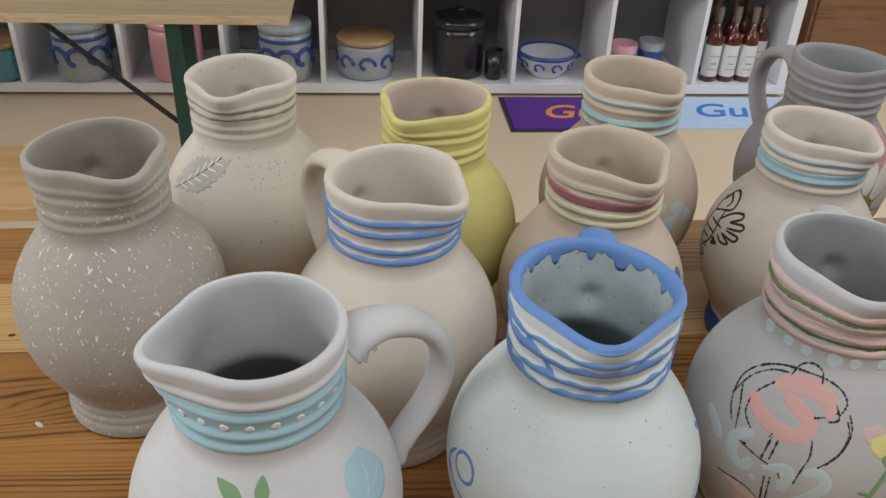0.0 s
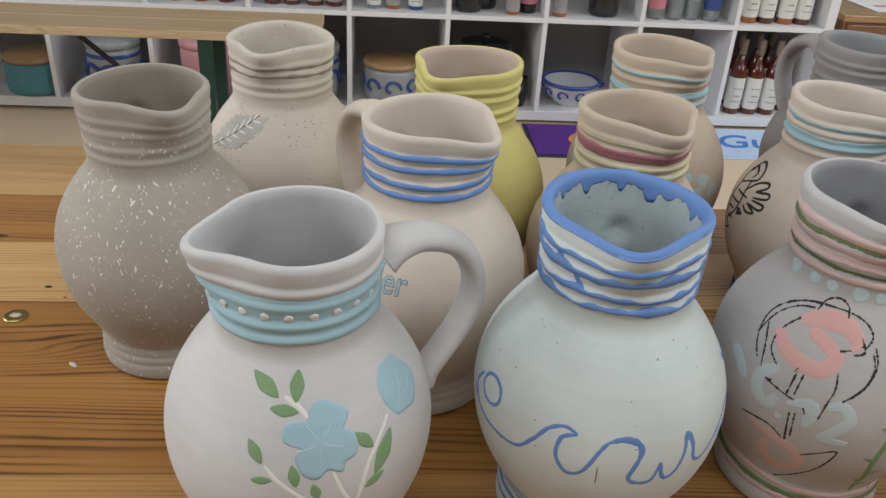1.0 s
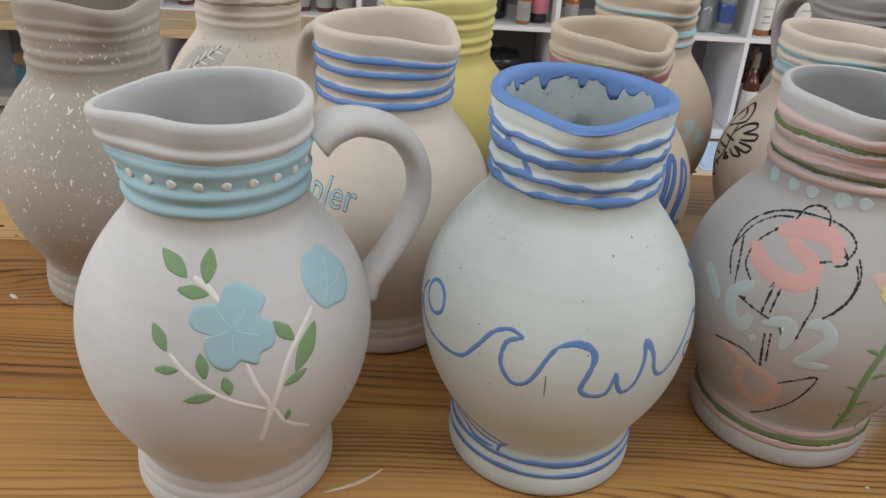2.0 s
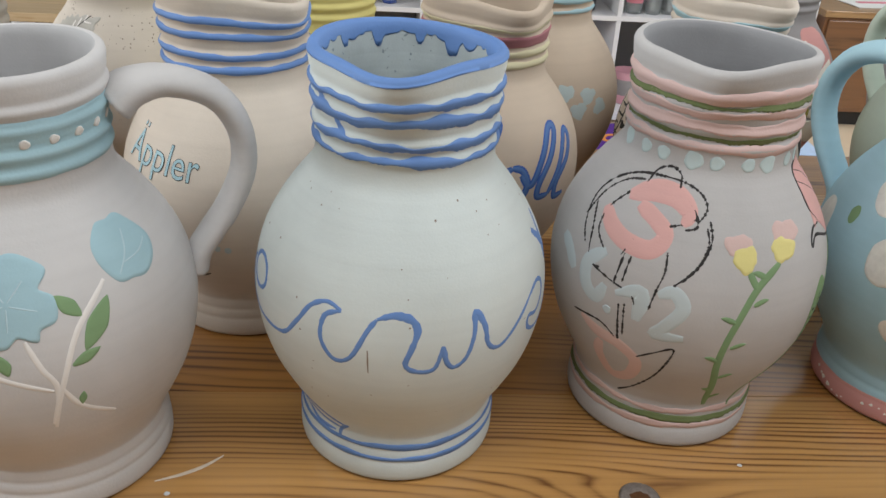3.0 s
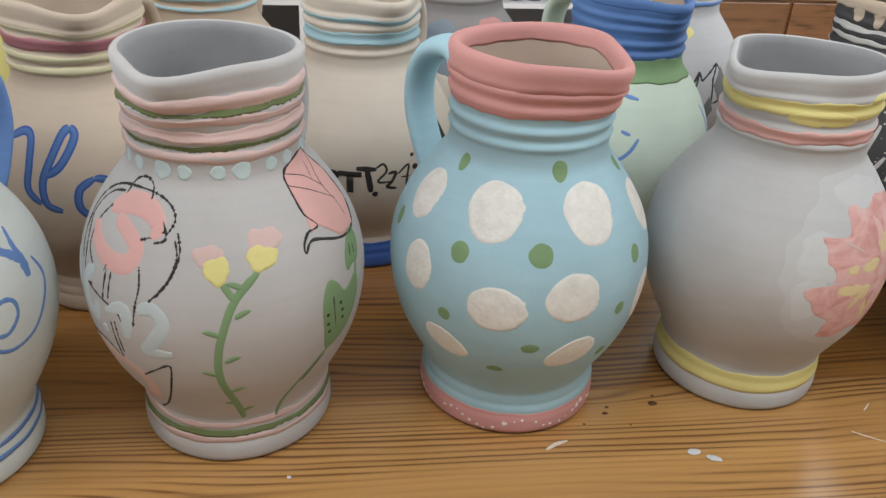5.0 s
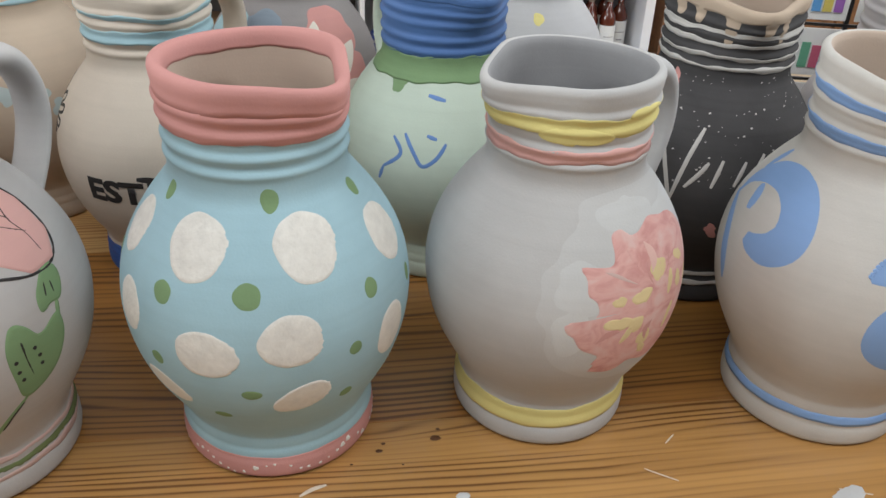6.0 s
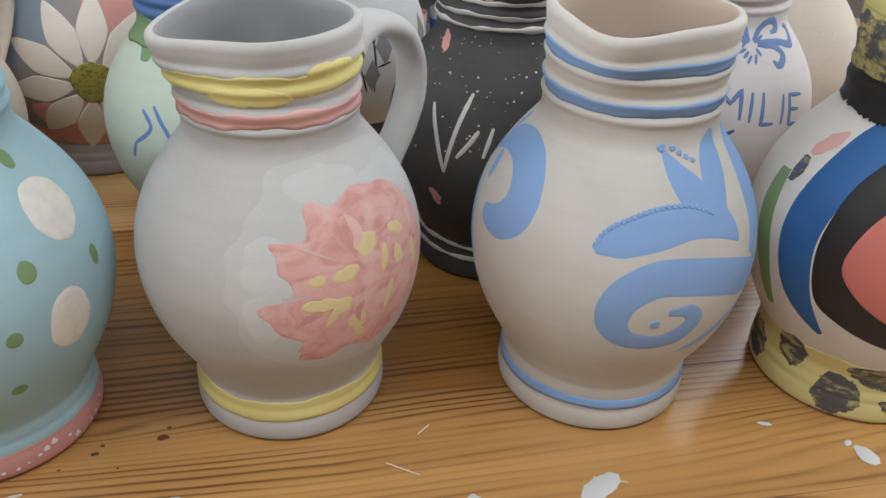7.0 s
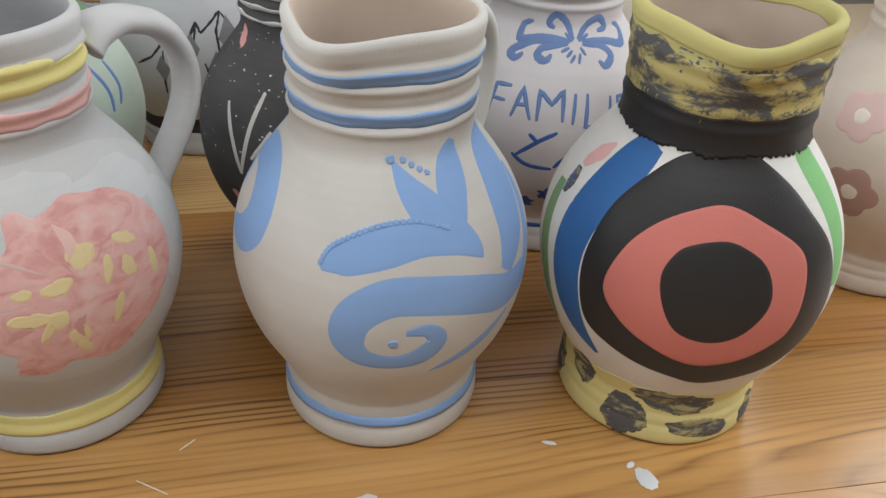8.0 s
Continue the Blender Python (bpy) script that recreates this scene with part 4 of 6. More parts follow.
patch(f, -30, 77, traced(f, -30, 77, [(-37, 95.4), (-40.5, 85.4), (-39.3, 69.8), (-35.9, 58.8), (-22.4, 66.2), (-16, 80), (-17, 92), (-22, 88), (-27.5, 86.7), (-30, 91), (-33.5, 95)], 0.1), P_GREEN, t, "painted_leaf", 0.4)
patch(f, -16.5, 101, traced(f, -16.5, 101, [(-15.9, 108.5), (-22.8, 101.2), (-23.2, 93.5), (-18.5, 95), (-12.6, 94.6), (-8.2, 103), (-10, 109)], 0.1), P_GREEN, t, "painted_leaf", 0.4)
stroke(f, [(-15, 96), (-17, 88), (-19, 80)], 2.4, P_GREEN, t, "painted_stem", 0.4)
dots(f, [(-30.3, 82, 0.9), (-29, 77.5, 0.9), (-28.6, 73, 0.9), (-38, 79.6, 0.9), (-37.7, 74.5, 0.9), (-36.6, 69.8, 0.9)], P_INK, t, 0.7)
stroke(f, [(-34.6, 87.5, 1.6), (-34, 78.6, 1.2), (-32.6, 70, 0.8)], 1.2, P_INK, t, "pencil_line", 0.7, rough=0.4)
for pts in ([(-17.5, 104), (-19, 99)], [(-14.5, 103), (-15, 98.5)]):
    stroke(f, pts, 1.1, P_INK, t, "pencil_line", 0.7)
stroke(f, [(-35.9, 59.5), (-45.9, 47.8), (-53.1, 33.5), (-56.8, 22)], 2.2, P_GREEN, t, "painted_stem", 0.4)
stroke(f, [(-37.3, 57), (-42, 51.5), (-46.5, 44)], 1.3, P_INK, t, "pencil_line", 0.7)

# spotted jug


def scuffed(rx, rz, seed):
    """A round dab whose one side is torn by the dry brush."""
    rnd = random.Random(seed + 70)
    tooth, f = [rnd.uniform(0.95, 1.02) for _ in range(96)], oval(rx, rz, 0.024, seed)
    return lambda a: f(a) * (tooth[int(a * 15.2) % 96] if abs((a + 3.1) % 6.283 - 3.0) < 0.7 else 1.0)


f, t = JUGS["spots"]
rim_coat(f, t, P_CORAL, 176, 180, 0.4)
band(f, 164.5, 178, P_CORAL, t, wob=0.5, seed=2, high=0.62)
band(f, 0.8, 13.5, P_CORAL, t, wob=0.3, seed=3)
stroke(f, [(128, 171), (132, 167), (136, 169)], 12, P_CORAL, t, "painted_drop", 0.4)
SPOTS = [(-155.5, 122.4, 9.5, 13.3), (-111.9, 125.2, 12.1, 14.4), (-61.7, 124.8, 12.4, 15), (-16.5, 117, 11, 13.8), (-104.9, 84.9, 13.3, 11.2), (-73.7, 91.1, 12.8, 12.1), (-70.1, 59.6, 12.7, 8.5),
         (-143.7, 93, 9, 12.4), (-128, 58.5, 12, 7.5), (-27.9, 75.7, 10, 13.7), (170, 94, 9, 12)]
for k, (d, z, rx, rz) in enumerate(SPOTS):
    patch(f, d, z, scuffed(rx * 1.04, rz * 0.98, k), P_SPOT, t, "painted_spot", 0.5, turn=(25 if z < 65 else 0) * (1 if d > -100 else -1))
GREENS = [(-142.7, 139.5, 2.8, 4.4), (-75.8, 142, 3.6, 4.8), (-17.7, 136.4, 2.9, 4.4), (-123.5, 107.4, 4.5, 5), (-88.5, 110.9, 5.5, 5.5), (-38.5, 102.5, 3.6, 4.6), (-127.2, 75.7, 3.4, 3.4), (-49.1, 79.2, 3.2, 3.4),
          (-89.7, 64.9, 4.3, 2.8), (-104.2, 48.1, 4, 2.4), (-51, 53, 3.2, 3), (-168.8, 106, 3, 5), (-9.4, 92.8, 2.6, 4.7)]
for k, (d, z, rx, rz) in enumerate(GREENS):
    patch(f, d, z, oval(rx, rz, 0.025, k + 20), P_GREEN, t, "painted_spot", 0.35)
rnd = random.Random(17)
for k in range(40):
    d = -178 + 4.6 * k + rnd.uniform(-1.2, 1.2)
    tri = abs((k % 10) - 5) / 5
    if rnd.random() < 0.85:
        rr = rnd.choice((0.5, 0.7, 0.9, 1.5))
        patch(f, d, 3.2 + 6.6 * tri + rnd.uniform(-0.8, 0.8), oval(rr, rr * 0.9, 0.14, k), P_WHITE, t, "painted_dot", 0.6, 2)

# pink blossom jug
f, t = JUGS["pink"]
band(f, 166.0, 174.5, P_YELLOW, t, wob=0.6, seed=1, high=0.3)
patch(f, -98, 166.5, oval(17, 4.2, 0.1, 3), P_YELLOW, t, "painted_dab", 0.5)
patch(f, -48, 174.6, oval(12, 2.6, 0.1, 4), P_YELLOW, t, "painted_dab", 0.6)
band(f, 152.8, 159.6, P_PINK, t, wob=0.5, seed=2, high=0.25)
band(f, 12.6, 22.5, P_YELLOW, t, wob=0.4, seed=5, high=0.35)
C_HALO = clay("whitish wash", (0.595, 0.605, 0.607), 0.10)
C_VEIL = clay("thin whitish wash", (0.555, 0.558, 0.558), 0.08)
WASH = [(-87.2, 138), (-90.2, 129.3), (-97.5, 122.8), (-99.3, 116.2), (-105.7, 109.6), (-104.3, 101.2), (-106, 90.3), (-100.8, 84.2), (-100.9, 72.4), (-91.7, 59.3), (-62, 48), (-20, 50), (14, 66), (28, 96), (20, 124), (-10, 138), (-51, 141)]
patch(f, -48, 98, traced(f, -48, 98, WASH, 0.04), C_VEIL, t, "painted_wash", 0.03, least=0.02)
for d, z, rx, rz in ((-80, 127, 10, 8), (-88, 104, 12, 13), (-91, 83, 9, 13), (-60, 131, 16, 8), (-20, 122, 22, 12), (0, 92, 18, 24)):
    patch(f, d, z, oval(rx, rz, 0.07, int(z), 4), C_HALO, t, "painted_wash", 0.06, least=0.03)


def brushed(name, tones, scale, stretch):
    """Slip laid on in soft overlapping brush marks of three tones."""
    m, n, l, b = material(name)
    vec = mapped(n, l, stretch)
    a, g = noise_tex(n, l, vec, scale, 3, 0.5, 1.6), noise_tex(n, l, vec, scale * 7, 3, 0.6, 0.6)
    mix = add_node(n, l, "MULTIPLY_ADD", g.outputs[0], 0.12, a.outputs[0])
    r = ramp(n, l, mix, [(0.38, tones[0]), (0.56, tones[1]), (0.74, tones[2])])
    l.new(r.outputs[0], b.inputs["Base Color"])
    b.inputs["Roughness"].default_value = 0.8
    bump(n, l, b, mix, 0.25, 0.0008)
    return m


P_BLOOM = brushed("brushed pink blossom slip", ((0.62, 0.30, 0.28), (0.73, 0.415, 0.385), (0.75, 0.51, 0.48)), 55, (1.0, 1.0, 1.7))
P_ROSE = clay("deep rose slip", (0.62, 0.325, 0.30), 0.08)
BLOSSOM = [(-88.9, 113.9), (-75.1, 113.4), (-72.9, 119), (-73.6, 123.8), (-71.7, 126), (-66.9, 126.7), (-62.5, 123.9), (-56.6, 124.3), (-47, 128), (-36.2, 126), (-25, 124), (-15, 116), (-10, 104), (-10, 91), (-14, 80), (-24, 68), (-36, 59.7), (-46.1, 55), (-60.2, 60.4), (-66, 56.6), (-71.9, 56), (-82.6, 59.9), (-76.4, 67.1), (-86.4, 74.3), (-90, 81.3), (-92.8, 83.3), (-93.4, 89.2), (-81.4, 91.8), (-81.9, 99.2), (-85.4, 101.8), (-86.3, 109.4)]
patch(f, -56, 94, traced(f, -56, 94, BLOSSOM, 0.02), P_BLOOM, t, "painted_blossom", 0.15)
rnd = random.Random(8)
for k in range(22):
    a = -2.6 + 4.9 * k / 22 + rnd.uniform(-0.1, 0.1)
    q = rnd.uniform(8, 23)
    d, z = -52 + math.degrees(q * math.cos(a) / 62), 92 + 0.95 * q * math.sin(a)
    ln, w, bend = rnd.uniform(10, 17), rnd.uniform(3.5, 6.5), rnd.uniform(-0.5, 0.5)
    stroke(f, [(d, z, 1.2), (d + 0.45 * ln * math.cos(a + bend), z + 0.45 * ln * math.sin(a + bend), w), (d + ln * math.cos(a), z + 0.9 * ln * math.sin(a), 1.2)], 3, (P_ROSE, P_BLOOM, P_PINK, P_BLUSH)[k % 4], t, "petal_stroke", 0.2, rough=0.12)
stroke(f, [(-78, 111.5, 0.6), (-72, 109, 2.4), (-63, 104, 0.8)], 1, P_PALEPINK, t, "petal_stroke", 0.4)
P_DAB = clay("muted yellow slip dab", (0.74, 0.61, 0.34), 0.12)
for d, z, rx, rz, turn in ((-49.5, 107, 6, 5.4, 0), (-31, 106, 2.6, 6, 60), (-41.5, 98, 2.2, 6.5, -15), (-33.5, 95, 3.4, 5, 15), (-60, 97.5, 6.5, 3.4, 12), (-71.5, 97.5, 4, 2.6, 5), (-70.5, 86.3, 9, 3.2, -4), (-62.5, 84, 4.5, 4.6, 30), (-66.5, 79.5, 2, 5.4, -30), (-56.5, 74, 4.6, 5, 20), (-41, 80, 2.2, 7.5, -20), (-55.5, 67, 2.4, 5, 30), (-22, 90, 2.4, 7, 0)):
    patch(f, d, z, oval(rx, rz, 0.09, int(z * 3 - d), 3), P_DAB, t, "painted_dab", 0.2, turn=turn)

# swirl jug
f, t = JUGS["swirl"]
band(f, 170.0, 175.4, P_SKY, t, wob=0.25, seed=1)
band(f, 153.6, 159.2, P_SKY, t, wob=0.25, seed=2)
band(f, 13.8, 18.4, P_SKY, t, wob=0.25, seed=3)
stroke(f, [(-201, 110, 3), (-198, 120, 7), (-186, 128, 11), (-170, 130, 13), (-157, 126, 16), (-150.5, 118, 18), (-150.5, 109, 19), (-157, 102, 16), (-165, 100, 11), (-171, 101, 6)], 9, P_SKY, t, "painted_scroll", 0.4, taper=0.9)
stroke(f, [(-185, 122, 4), (-182, 117, 6), (-180.5, 110.5, 5)], 5, P_SKY, t, "painted_scroll", 0.44)
stroke(f, [(-203, 110, 4), (-190, 99.7, 6.5), (-182, 84, 7), (-179, 71.7, 3)], 6, P_SKY, t, "painted_scroll", 0.4)
stroke(f, [(-199, 125, 3), (-196, 133, 4), (-193, 138, 2)], 4, P_SKY, t, "painted_scroll", 0.4)
stroke(f, [(-113, 105.9, 3), (-109, 108.5, 9), (-104, 110.6, 13), (-90.2, 115.1, 15.4), (-75.3, 116.6, 12), (-61.2, 112.6, 8), (-50.7, 105.1, 2)], 10, P_SKY, t, "painted_leaf", 0.4, taper=0.9)
stroke(f, [(-85.2, 141, 1.5), (-78.5, 133, 8.5), (-71.4, 126.1, 13), (-62.8, 118.6, 13), (-54.8, 110.9, 9), (-51, 106, 3)], 10, P_SKY, t, "painted_petal", 0.42, taper=0.9)
stroke(f, [(-47, 145.6, 4), (-52, 138, 11), (-57, 128.7, 13), (-58, 119, 8)], 10, P_SKY, t, "painted_petal", 0.44, taper=0.9)
stroke(f, [(-10, 143, 8), (-20, 133, 19), (-26, 121, 22), (-31, 107, 19), (-39, 93.5, 9)], 9, P_SKY, t, "painted_petal", 0.4, taper=0.9)
stroke(f, [(-8, 126, 3), (-12, 112, 7), (-18, 96, 8), (-24, 84, 5)], 6, P_SKY, t, "painted_petal", 0.4, taper=0.9)
stroke(f, [(-20, 84, 15), (-39.1, 83.6, 17), (-55, 90, 17), (-72, 95, 16.4), (-88.4, 96, 16), (-100, 88, 16), (-103, 76, 14), (-97.8, 67.1, 10), (-86.1, 64.1, 8), (-76, 67, 10), (-71, 74, 9), (-74.5, 80, 6.5), (-82.4, 80.2, 3.5)], 12, P_SKY, t, "painted_scroll", 0.41, taper=0.85)
dots(f, [(-86.9, 75, 2.0)], P_SKY, t, 0.7)
stroke(f, [(-72.3, 54.6, 1.2), (-60.8, 58.8, 4.7), (-47.9, 64.7, 5.5), (-36, 72, 3)], 4, P_SKY, t, "painted_scroll", 0.4)
for d, z in smooth_line([(-113.3, 107.6), (-110.5, 113.4), (-104, 117.6), (-95, 121.2), (-85, 123), (-74.1, 122.6), (-64, 119)], 4):
    dots(f, [(d, z, 1.05)], P_SKY, t, 0.8, "painted_bead")
dots(f, [(-86.5, 142.2, 1.7), (-79.5, 141.8, 1.25), (-75, 139.9, 1.2), (-70.8, 138.3, 1.15), (-67.2, 136.9, 1.1)], P_SKY, t, 0.8, "painted_bead")

# target jug


def torn(rx, rz, seed):
    """A brush dab with a ragged outline."""
    rnd = random.Random(seed)
    tooth, f = [rnd.uniform(0.90, 1.03) for _ in range(60)], oval(rx, rz, 0.06, seed, 3)
    return lambda a: f(a) * tooth[int(a * 9.54) % 60]


f, t = JUGS["target"]
rim_coat(f, t, P_MUSTARD, 181, 182.5, 0.3)
band(f, 152, 183, P_MUSTARD, t, wob=0.3, seed=1, high=0.3)
band(f, 154, 178.5, P_SPONGE, t, wob=1.6, seed=4, high=0.42, rag=1.1)
for d, z, rx, rz, m in ((-160, 168, 5, 8, P_SMUDGE), (-148, 164, 6, 5, P_DRAG), (-128, 178, 9, 6, P_SMUDGE), (-137, 172, 5, 4, P_SMUDGE), (-100, 177, 8, 4, P_DRAG), (-80, 170, 9, 5, P_DRAG), (-34, 184, 9, 2.4, P_DRAG), (-66, 160, 11, 5, P_DRAG), (-111, 160, 14, 5, P_DRAG)):
    patch(f, d, z, torn(rx, rz, int(z)), m, t, "brush_dab", 0.5, turn=5)
band(f, 141.5, 157, P_BLACK, t, wob=0.5, seed=2, high=0.75, rag=0.9)
band(f, 0.8, 33, P_FOOT, t, wob=0.8, seed=3, high=0.3)
for d, z, rx, rz in ((-156, 26, 7, 8), (-124.7, 13, 9, 9), (-99, 26, 16, 6), (-80, 11, 13, 4.5), (-42, 9, 6, 8), (-20, 22, 9, 6), (170, 14, 10, 7)):
    patch(f, d, z, torn(rx * 1.25, rz * 1.25, int(z * 3)), P_DRAG, t, "brush_dab", 0.9, turn=-8)
RING_OUT = [(-98, 146), (-116, 143), (-131.6, 136.6), (-144.7, 122), (-148.4, 105.8), (-149, 87.3), (-144.8, 66.3), (-134.3, 58.6), (-122, 53.4), (-108, 49.7), (-95.7, 46.3), (-79.9, 49.9), (-62, 54.1), (-48.6, 64), (-46.5, 86.3), (-49.5, 107.4), (-58, 121.4), (-67.8, 133.1), (-83.3, 142)]
RING_IN = [(-100, 127.6), (-116.5, 123.5), (-127.8, 116.1), (-135.1, 104.9), (-138.5, 87.5), (-130.9, 75.7), (-119.1, 67.3), (-102.5, 60.3), (-87.2, 62.8), (-75.5, 69.2), (-67.6, 77.5), (-65, 98.6), (-67.7, 111.7), (-83.3, 122.1)]
DISC = [(-111.6, 113.5), (-103, 116), (-95, 115.8), (-84.8, 110), (-80.3, 101.1), (-80.2, 90.4), (-87.3, 79), (-95.4, 74.5), (-104.3, 74.7), (-111.8, 79.2), (-117.3, 90.4), (-119.4, 101.7), (-116, 110.2)]
patch(f, -98, 94, traced(f, -98, 94, RING_OUT, 0.05), P_BLACK, t, "painted_ring", 0.45)
patch(f, -100, 94, traced(f, -100, 94, RING_IN, 0.03), P_RED, t, "painted_ring", 0.6)
patch(f, -100, 94.5, traced(f, -100, 94.5, DISC, 0.08), P_BLACK, t, "painted_disc", 0.7)
stroke(f, [(-143, 141, 11), (-150, 131, 18), (-156.5, 113, 19), (-158.5, 93, 19), (-155.5, 73, 17), (-150, 60, 12), (-139.8, 47, 3)], 10, P_STRONG, t, "painted_arc", 0.35, taper=0.9)
stroke(f, [(-52, 146, 9), (-46, 134, 14), (-42, 120, 15), (-41, 106, 14), (-43, 88, 9)], 8, P_GREEN2, t, "painted_arc", 0.35, taper=0.9)
stroke(f, [(178, 112, 8), (-179, 92, 11), (-173, 70, 10), (-168, 48, 6)], 8, P_GREEN, t, "painted_arc", 0.35, taper=0.9)
patch(f, -171, 128, torn(4, 9, 2), P_PINK, t, "painted_dab", 0.3, turn=-30)
patch(f, -175, 115, torn(3.4, 7, 3), P_DRAG, t, "painted_dab", 0.4)
stroke(f, [(-178, 120, 1), (-175, 115, 2.4), (-177, 109, 1)], 2, P_NAVY, t, "painted_dab", 0.6, rough=0.4)

# speckled jug
f, t = JUGS["speckled"]
rnd = random.Random(11)
spots = []
for k in range(2300):
    r = rnd.choice((0.11, 0.13, 0.16, 0.2, 0.24, 0.3, 0.4, 0.62)) * (1 if k % 9 else 1.5)
    spots.append((rnd.uniform(-200, 20), rnd.uniform(2, 172) if k % 3 else rnd.gauss(95, 28), r * 0.7, r * rnd.uniform(0.7, 2.4), rnd.uniform(-0.8, 0.8)))
spatter(f, spots, P_WHITE, t, "paint_spatter")

# striped jug
f, t = JUGS["stripes"]
for lo, hi, s in ((173.6, 177.0, 1), (166.4, 169.8, 2), (156.6, 160.0, 3), (150.0, 153.4, 4)):
    band(f, lo, hi, P_BLUE, t, high=0.7, wob=0.3, seed=s)
word(f, "Äppler", -119.5, 109.5, 21.5, P_INK, t, 0.12, 0.25, 0.15, -0.1, wide=0.80)
word(f, "Äppler", -119.5, 109.6, 21.5, P_LBLUE, t, 0.3, -0.05, 0.15, -0.1, wide=0.80)
for k in range(3):
    stroke(f, [(-96 + 5 * k, 67 - k), (-93 + 5 * k, 66.5 - k)], 4, P_TEAL, t, "painted_bar", 0.25)
stroke(f, [(-112, 47), (-104, 44), (-96, 47)], 1.2, P_INK, t, "pencil_line", 0.3)

# jug with blue handwriting
f, t = JUGS["cursive"]
band(f, 172, 174.6, P_PALEYEL, t, wob=0.25, seed=1)
band(f, 162.4, 169.6, P_MAUVE, t, wob=0.3, seed=2)
band(f, 156.2, 160.2, P_PALEYEL, t, wob=0.3, seed=3, high=0.6)
band(f, 149.5, 153.6, P_PALEYEL, t, wob=0.3, seed=4, high=0.6)
for pts in ([(-117, 118), (-108.5, 122), (-103.5, 119), (-103, 106), (-104, 92), (-98, 84)], [(-81, 125), (-85.5, 121), (-91, 110), (-96, 96.5), (-95, 84), (-88, 80)], [(-81, 125), (-78.5, 120), (-87, 105.5), (-95, 100)],
            [(-71, 98.5), (-78.5, 92.5), (-79.5, 82), (-73.5, 75.5), (-66, 79), (-62, 88), (-65, 96.5), (-71, 98.5)], [(-66, 94), (-60, 87), (-52.5, 101), (-44, 117), (-38.5, 116.5), (-45, 103), (-54, 88), (-55, 79), (-48, 79)],
            [(-48, 79), (-40, 93), (-30, 112), (-25, 110), (-30, 99), (-41, 86), (-42, 76), (-34, 76)]):
    stroke(f, pts, 4.6, P_NAVY, t, "painted_letter", 0.3)
    stroke(f, pts, 2.8, P_COBALT, t, "painted_letter", 0.75)

# heraldic jug
f, t = JUGS["lion"]
band(f, 171.5, 175, P_LBLUE, t, wob=0.5, seed=1)
band(f, 157.5, 165.5, P_LBLUE, t, wob=0.5, seed=2)
band(f, 1, 21, P_NAVY, t, wob=0.4, seed=3)
for pts in ([(178, 114), (171, 111), (169, 119), (175, 130), (-174, 128), (-170.5, 120), (178, 114)], [(173, 122), (172, 126), (-178, 123), (-179, 118)], [(171, 111), (170, 100), (171, 86), (173, 72), (-178, 75)], [(171, 90), (-178, 91.4)], [(171, 97), (-172, 98.5)], [(175, 105), (-168, 105.6)],
            [(-176, 116), (-174.7, 107.7), (-173.5, 100.4), (-176, 90), (176, 80), (-178, 75)], [(-176, 108), (-167.7, 118), (-158.3, 122), (-156, 119), (-164, 113)], [(-163.5, 112.7), (-152, 116), (-151, 112.3), (-163, 108.5)], [(-162.8, 106.7), (-151, 107.4), (-152.7, 103), (-164, 103.3)], [(-165.7, 103), (-156, 99.5), (-162.7, 97), (-168.5, 100)], [(176, 84), (-176, 84)]):
    stroke(f, pts, 1.9, P_INK, t, "drawn_line", 0.65)
patch(f, 170, 121, oval(2.2, 2.2, 0.1, 4), P_INK, t, "drawn_patch", 0.3)
patch(f, -170, 93, oval(4, 3, 0.2, 4), P_INK, t, "drawn_patch", 0.3)
word(f, "EST", -104, 75, 20, P_INK, t, 0.35, 0.9, 0, -0.02, wide=1.15)
for pts, w in (([(-90.5, 85.4), (-79, 84.6)], 4), ([(-84.5, 85), (-83, 76), (-82, 68)], 4), ([(-79, 85.5), (-75, 88), (-73, 83), (-78, 75.7), (-69.6, 75)], 1.6), ([(-72, 81), (-67.5, 81.5), (-69.6, 75), (-72.3, 71.5), (-66.5, 69.6)], 2.2), ([(-66.3, 80), (-59.5, 85.8), (-60, 77), (-60, 67)], 1.6), ([(-64, 77.5), (-58.4, 77.3)], 1.2)):
    stroke(f, pts, w, P_INK, t, "drawn_line", 0.4)
dots(f, [(-79.5, 66.5, 2.0), (-57, 92, 1.3), (-55, 83.5, 2.0)], P_INK, t, 0.6)
stroke(f, [(-42, 116), (-36, 110), (-30, 96), (-22, 84), (-14, 78)], 8, P_INK, t, "drawn_arm", 0.25)
patch(f, -44, 118, oval(4, 4, 0.1, 3), P_BROWN, t, "drawn_patch", 0.3)

# jug with leaf print
P_UMBER = clay("thin umber wash", (0.36, 0.30, 0.25), 0.2)
f, t = JUGS["leafprint"]
for lo, hi, s in ((172.2, 174.6, 1), (165.6, 168, 2)):
    band(f, lo, hi, P_UMBER, t, wob=0.6, seed=s, high=0.2, rag=0.3)
patch(f, -122, 125, lambda a: leaf(54, 29)(a) * (0.93 + 0.07 * math.sin(17 * a)), P_LEAF, t, "leaf_print", 0.6, turn=32)
for k in range(6):
    u = -18 + 7 * k
    for sgn in (1, -1):
        d0, z0 = -122 + u * 0.80, 125 + u * 0.53
        stroke(f, [(d0, z0), (d0 + (2 if sgn > 0 else 8), z0 + (8 if sgn > 0 else -1) * (1 - abs(u) / 34))], 1.5, P_WHITE, t, "leaf_vein", 0.9)
stroke(f, [(-142, 111), (-122, 125), (-103, 138)], 1.0, P_INK, t, "leaf_rib", 0.9)
rnd = random.Random(4)
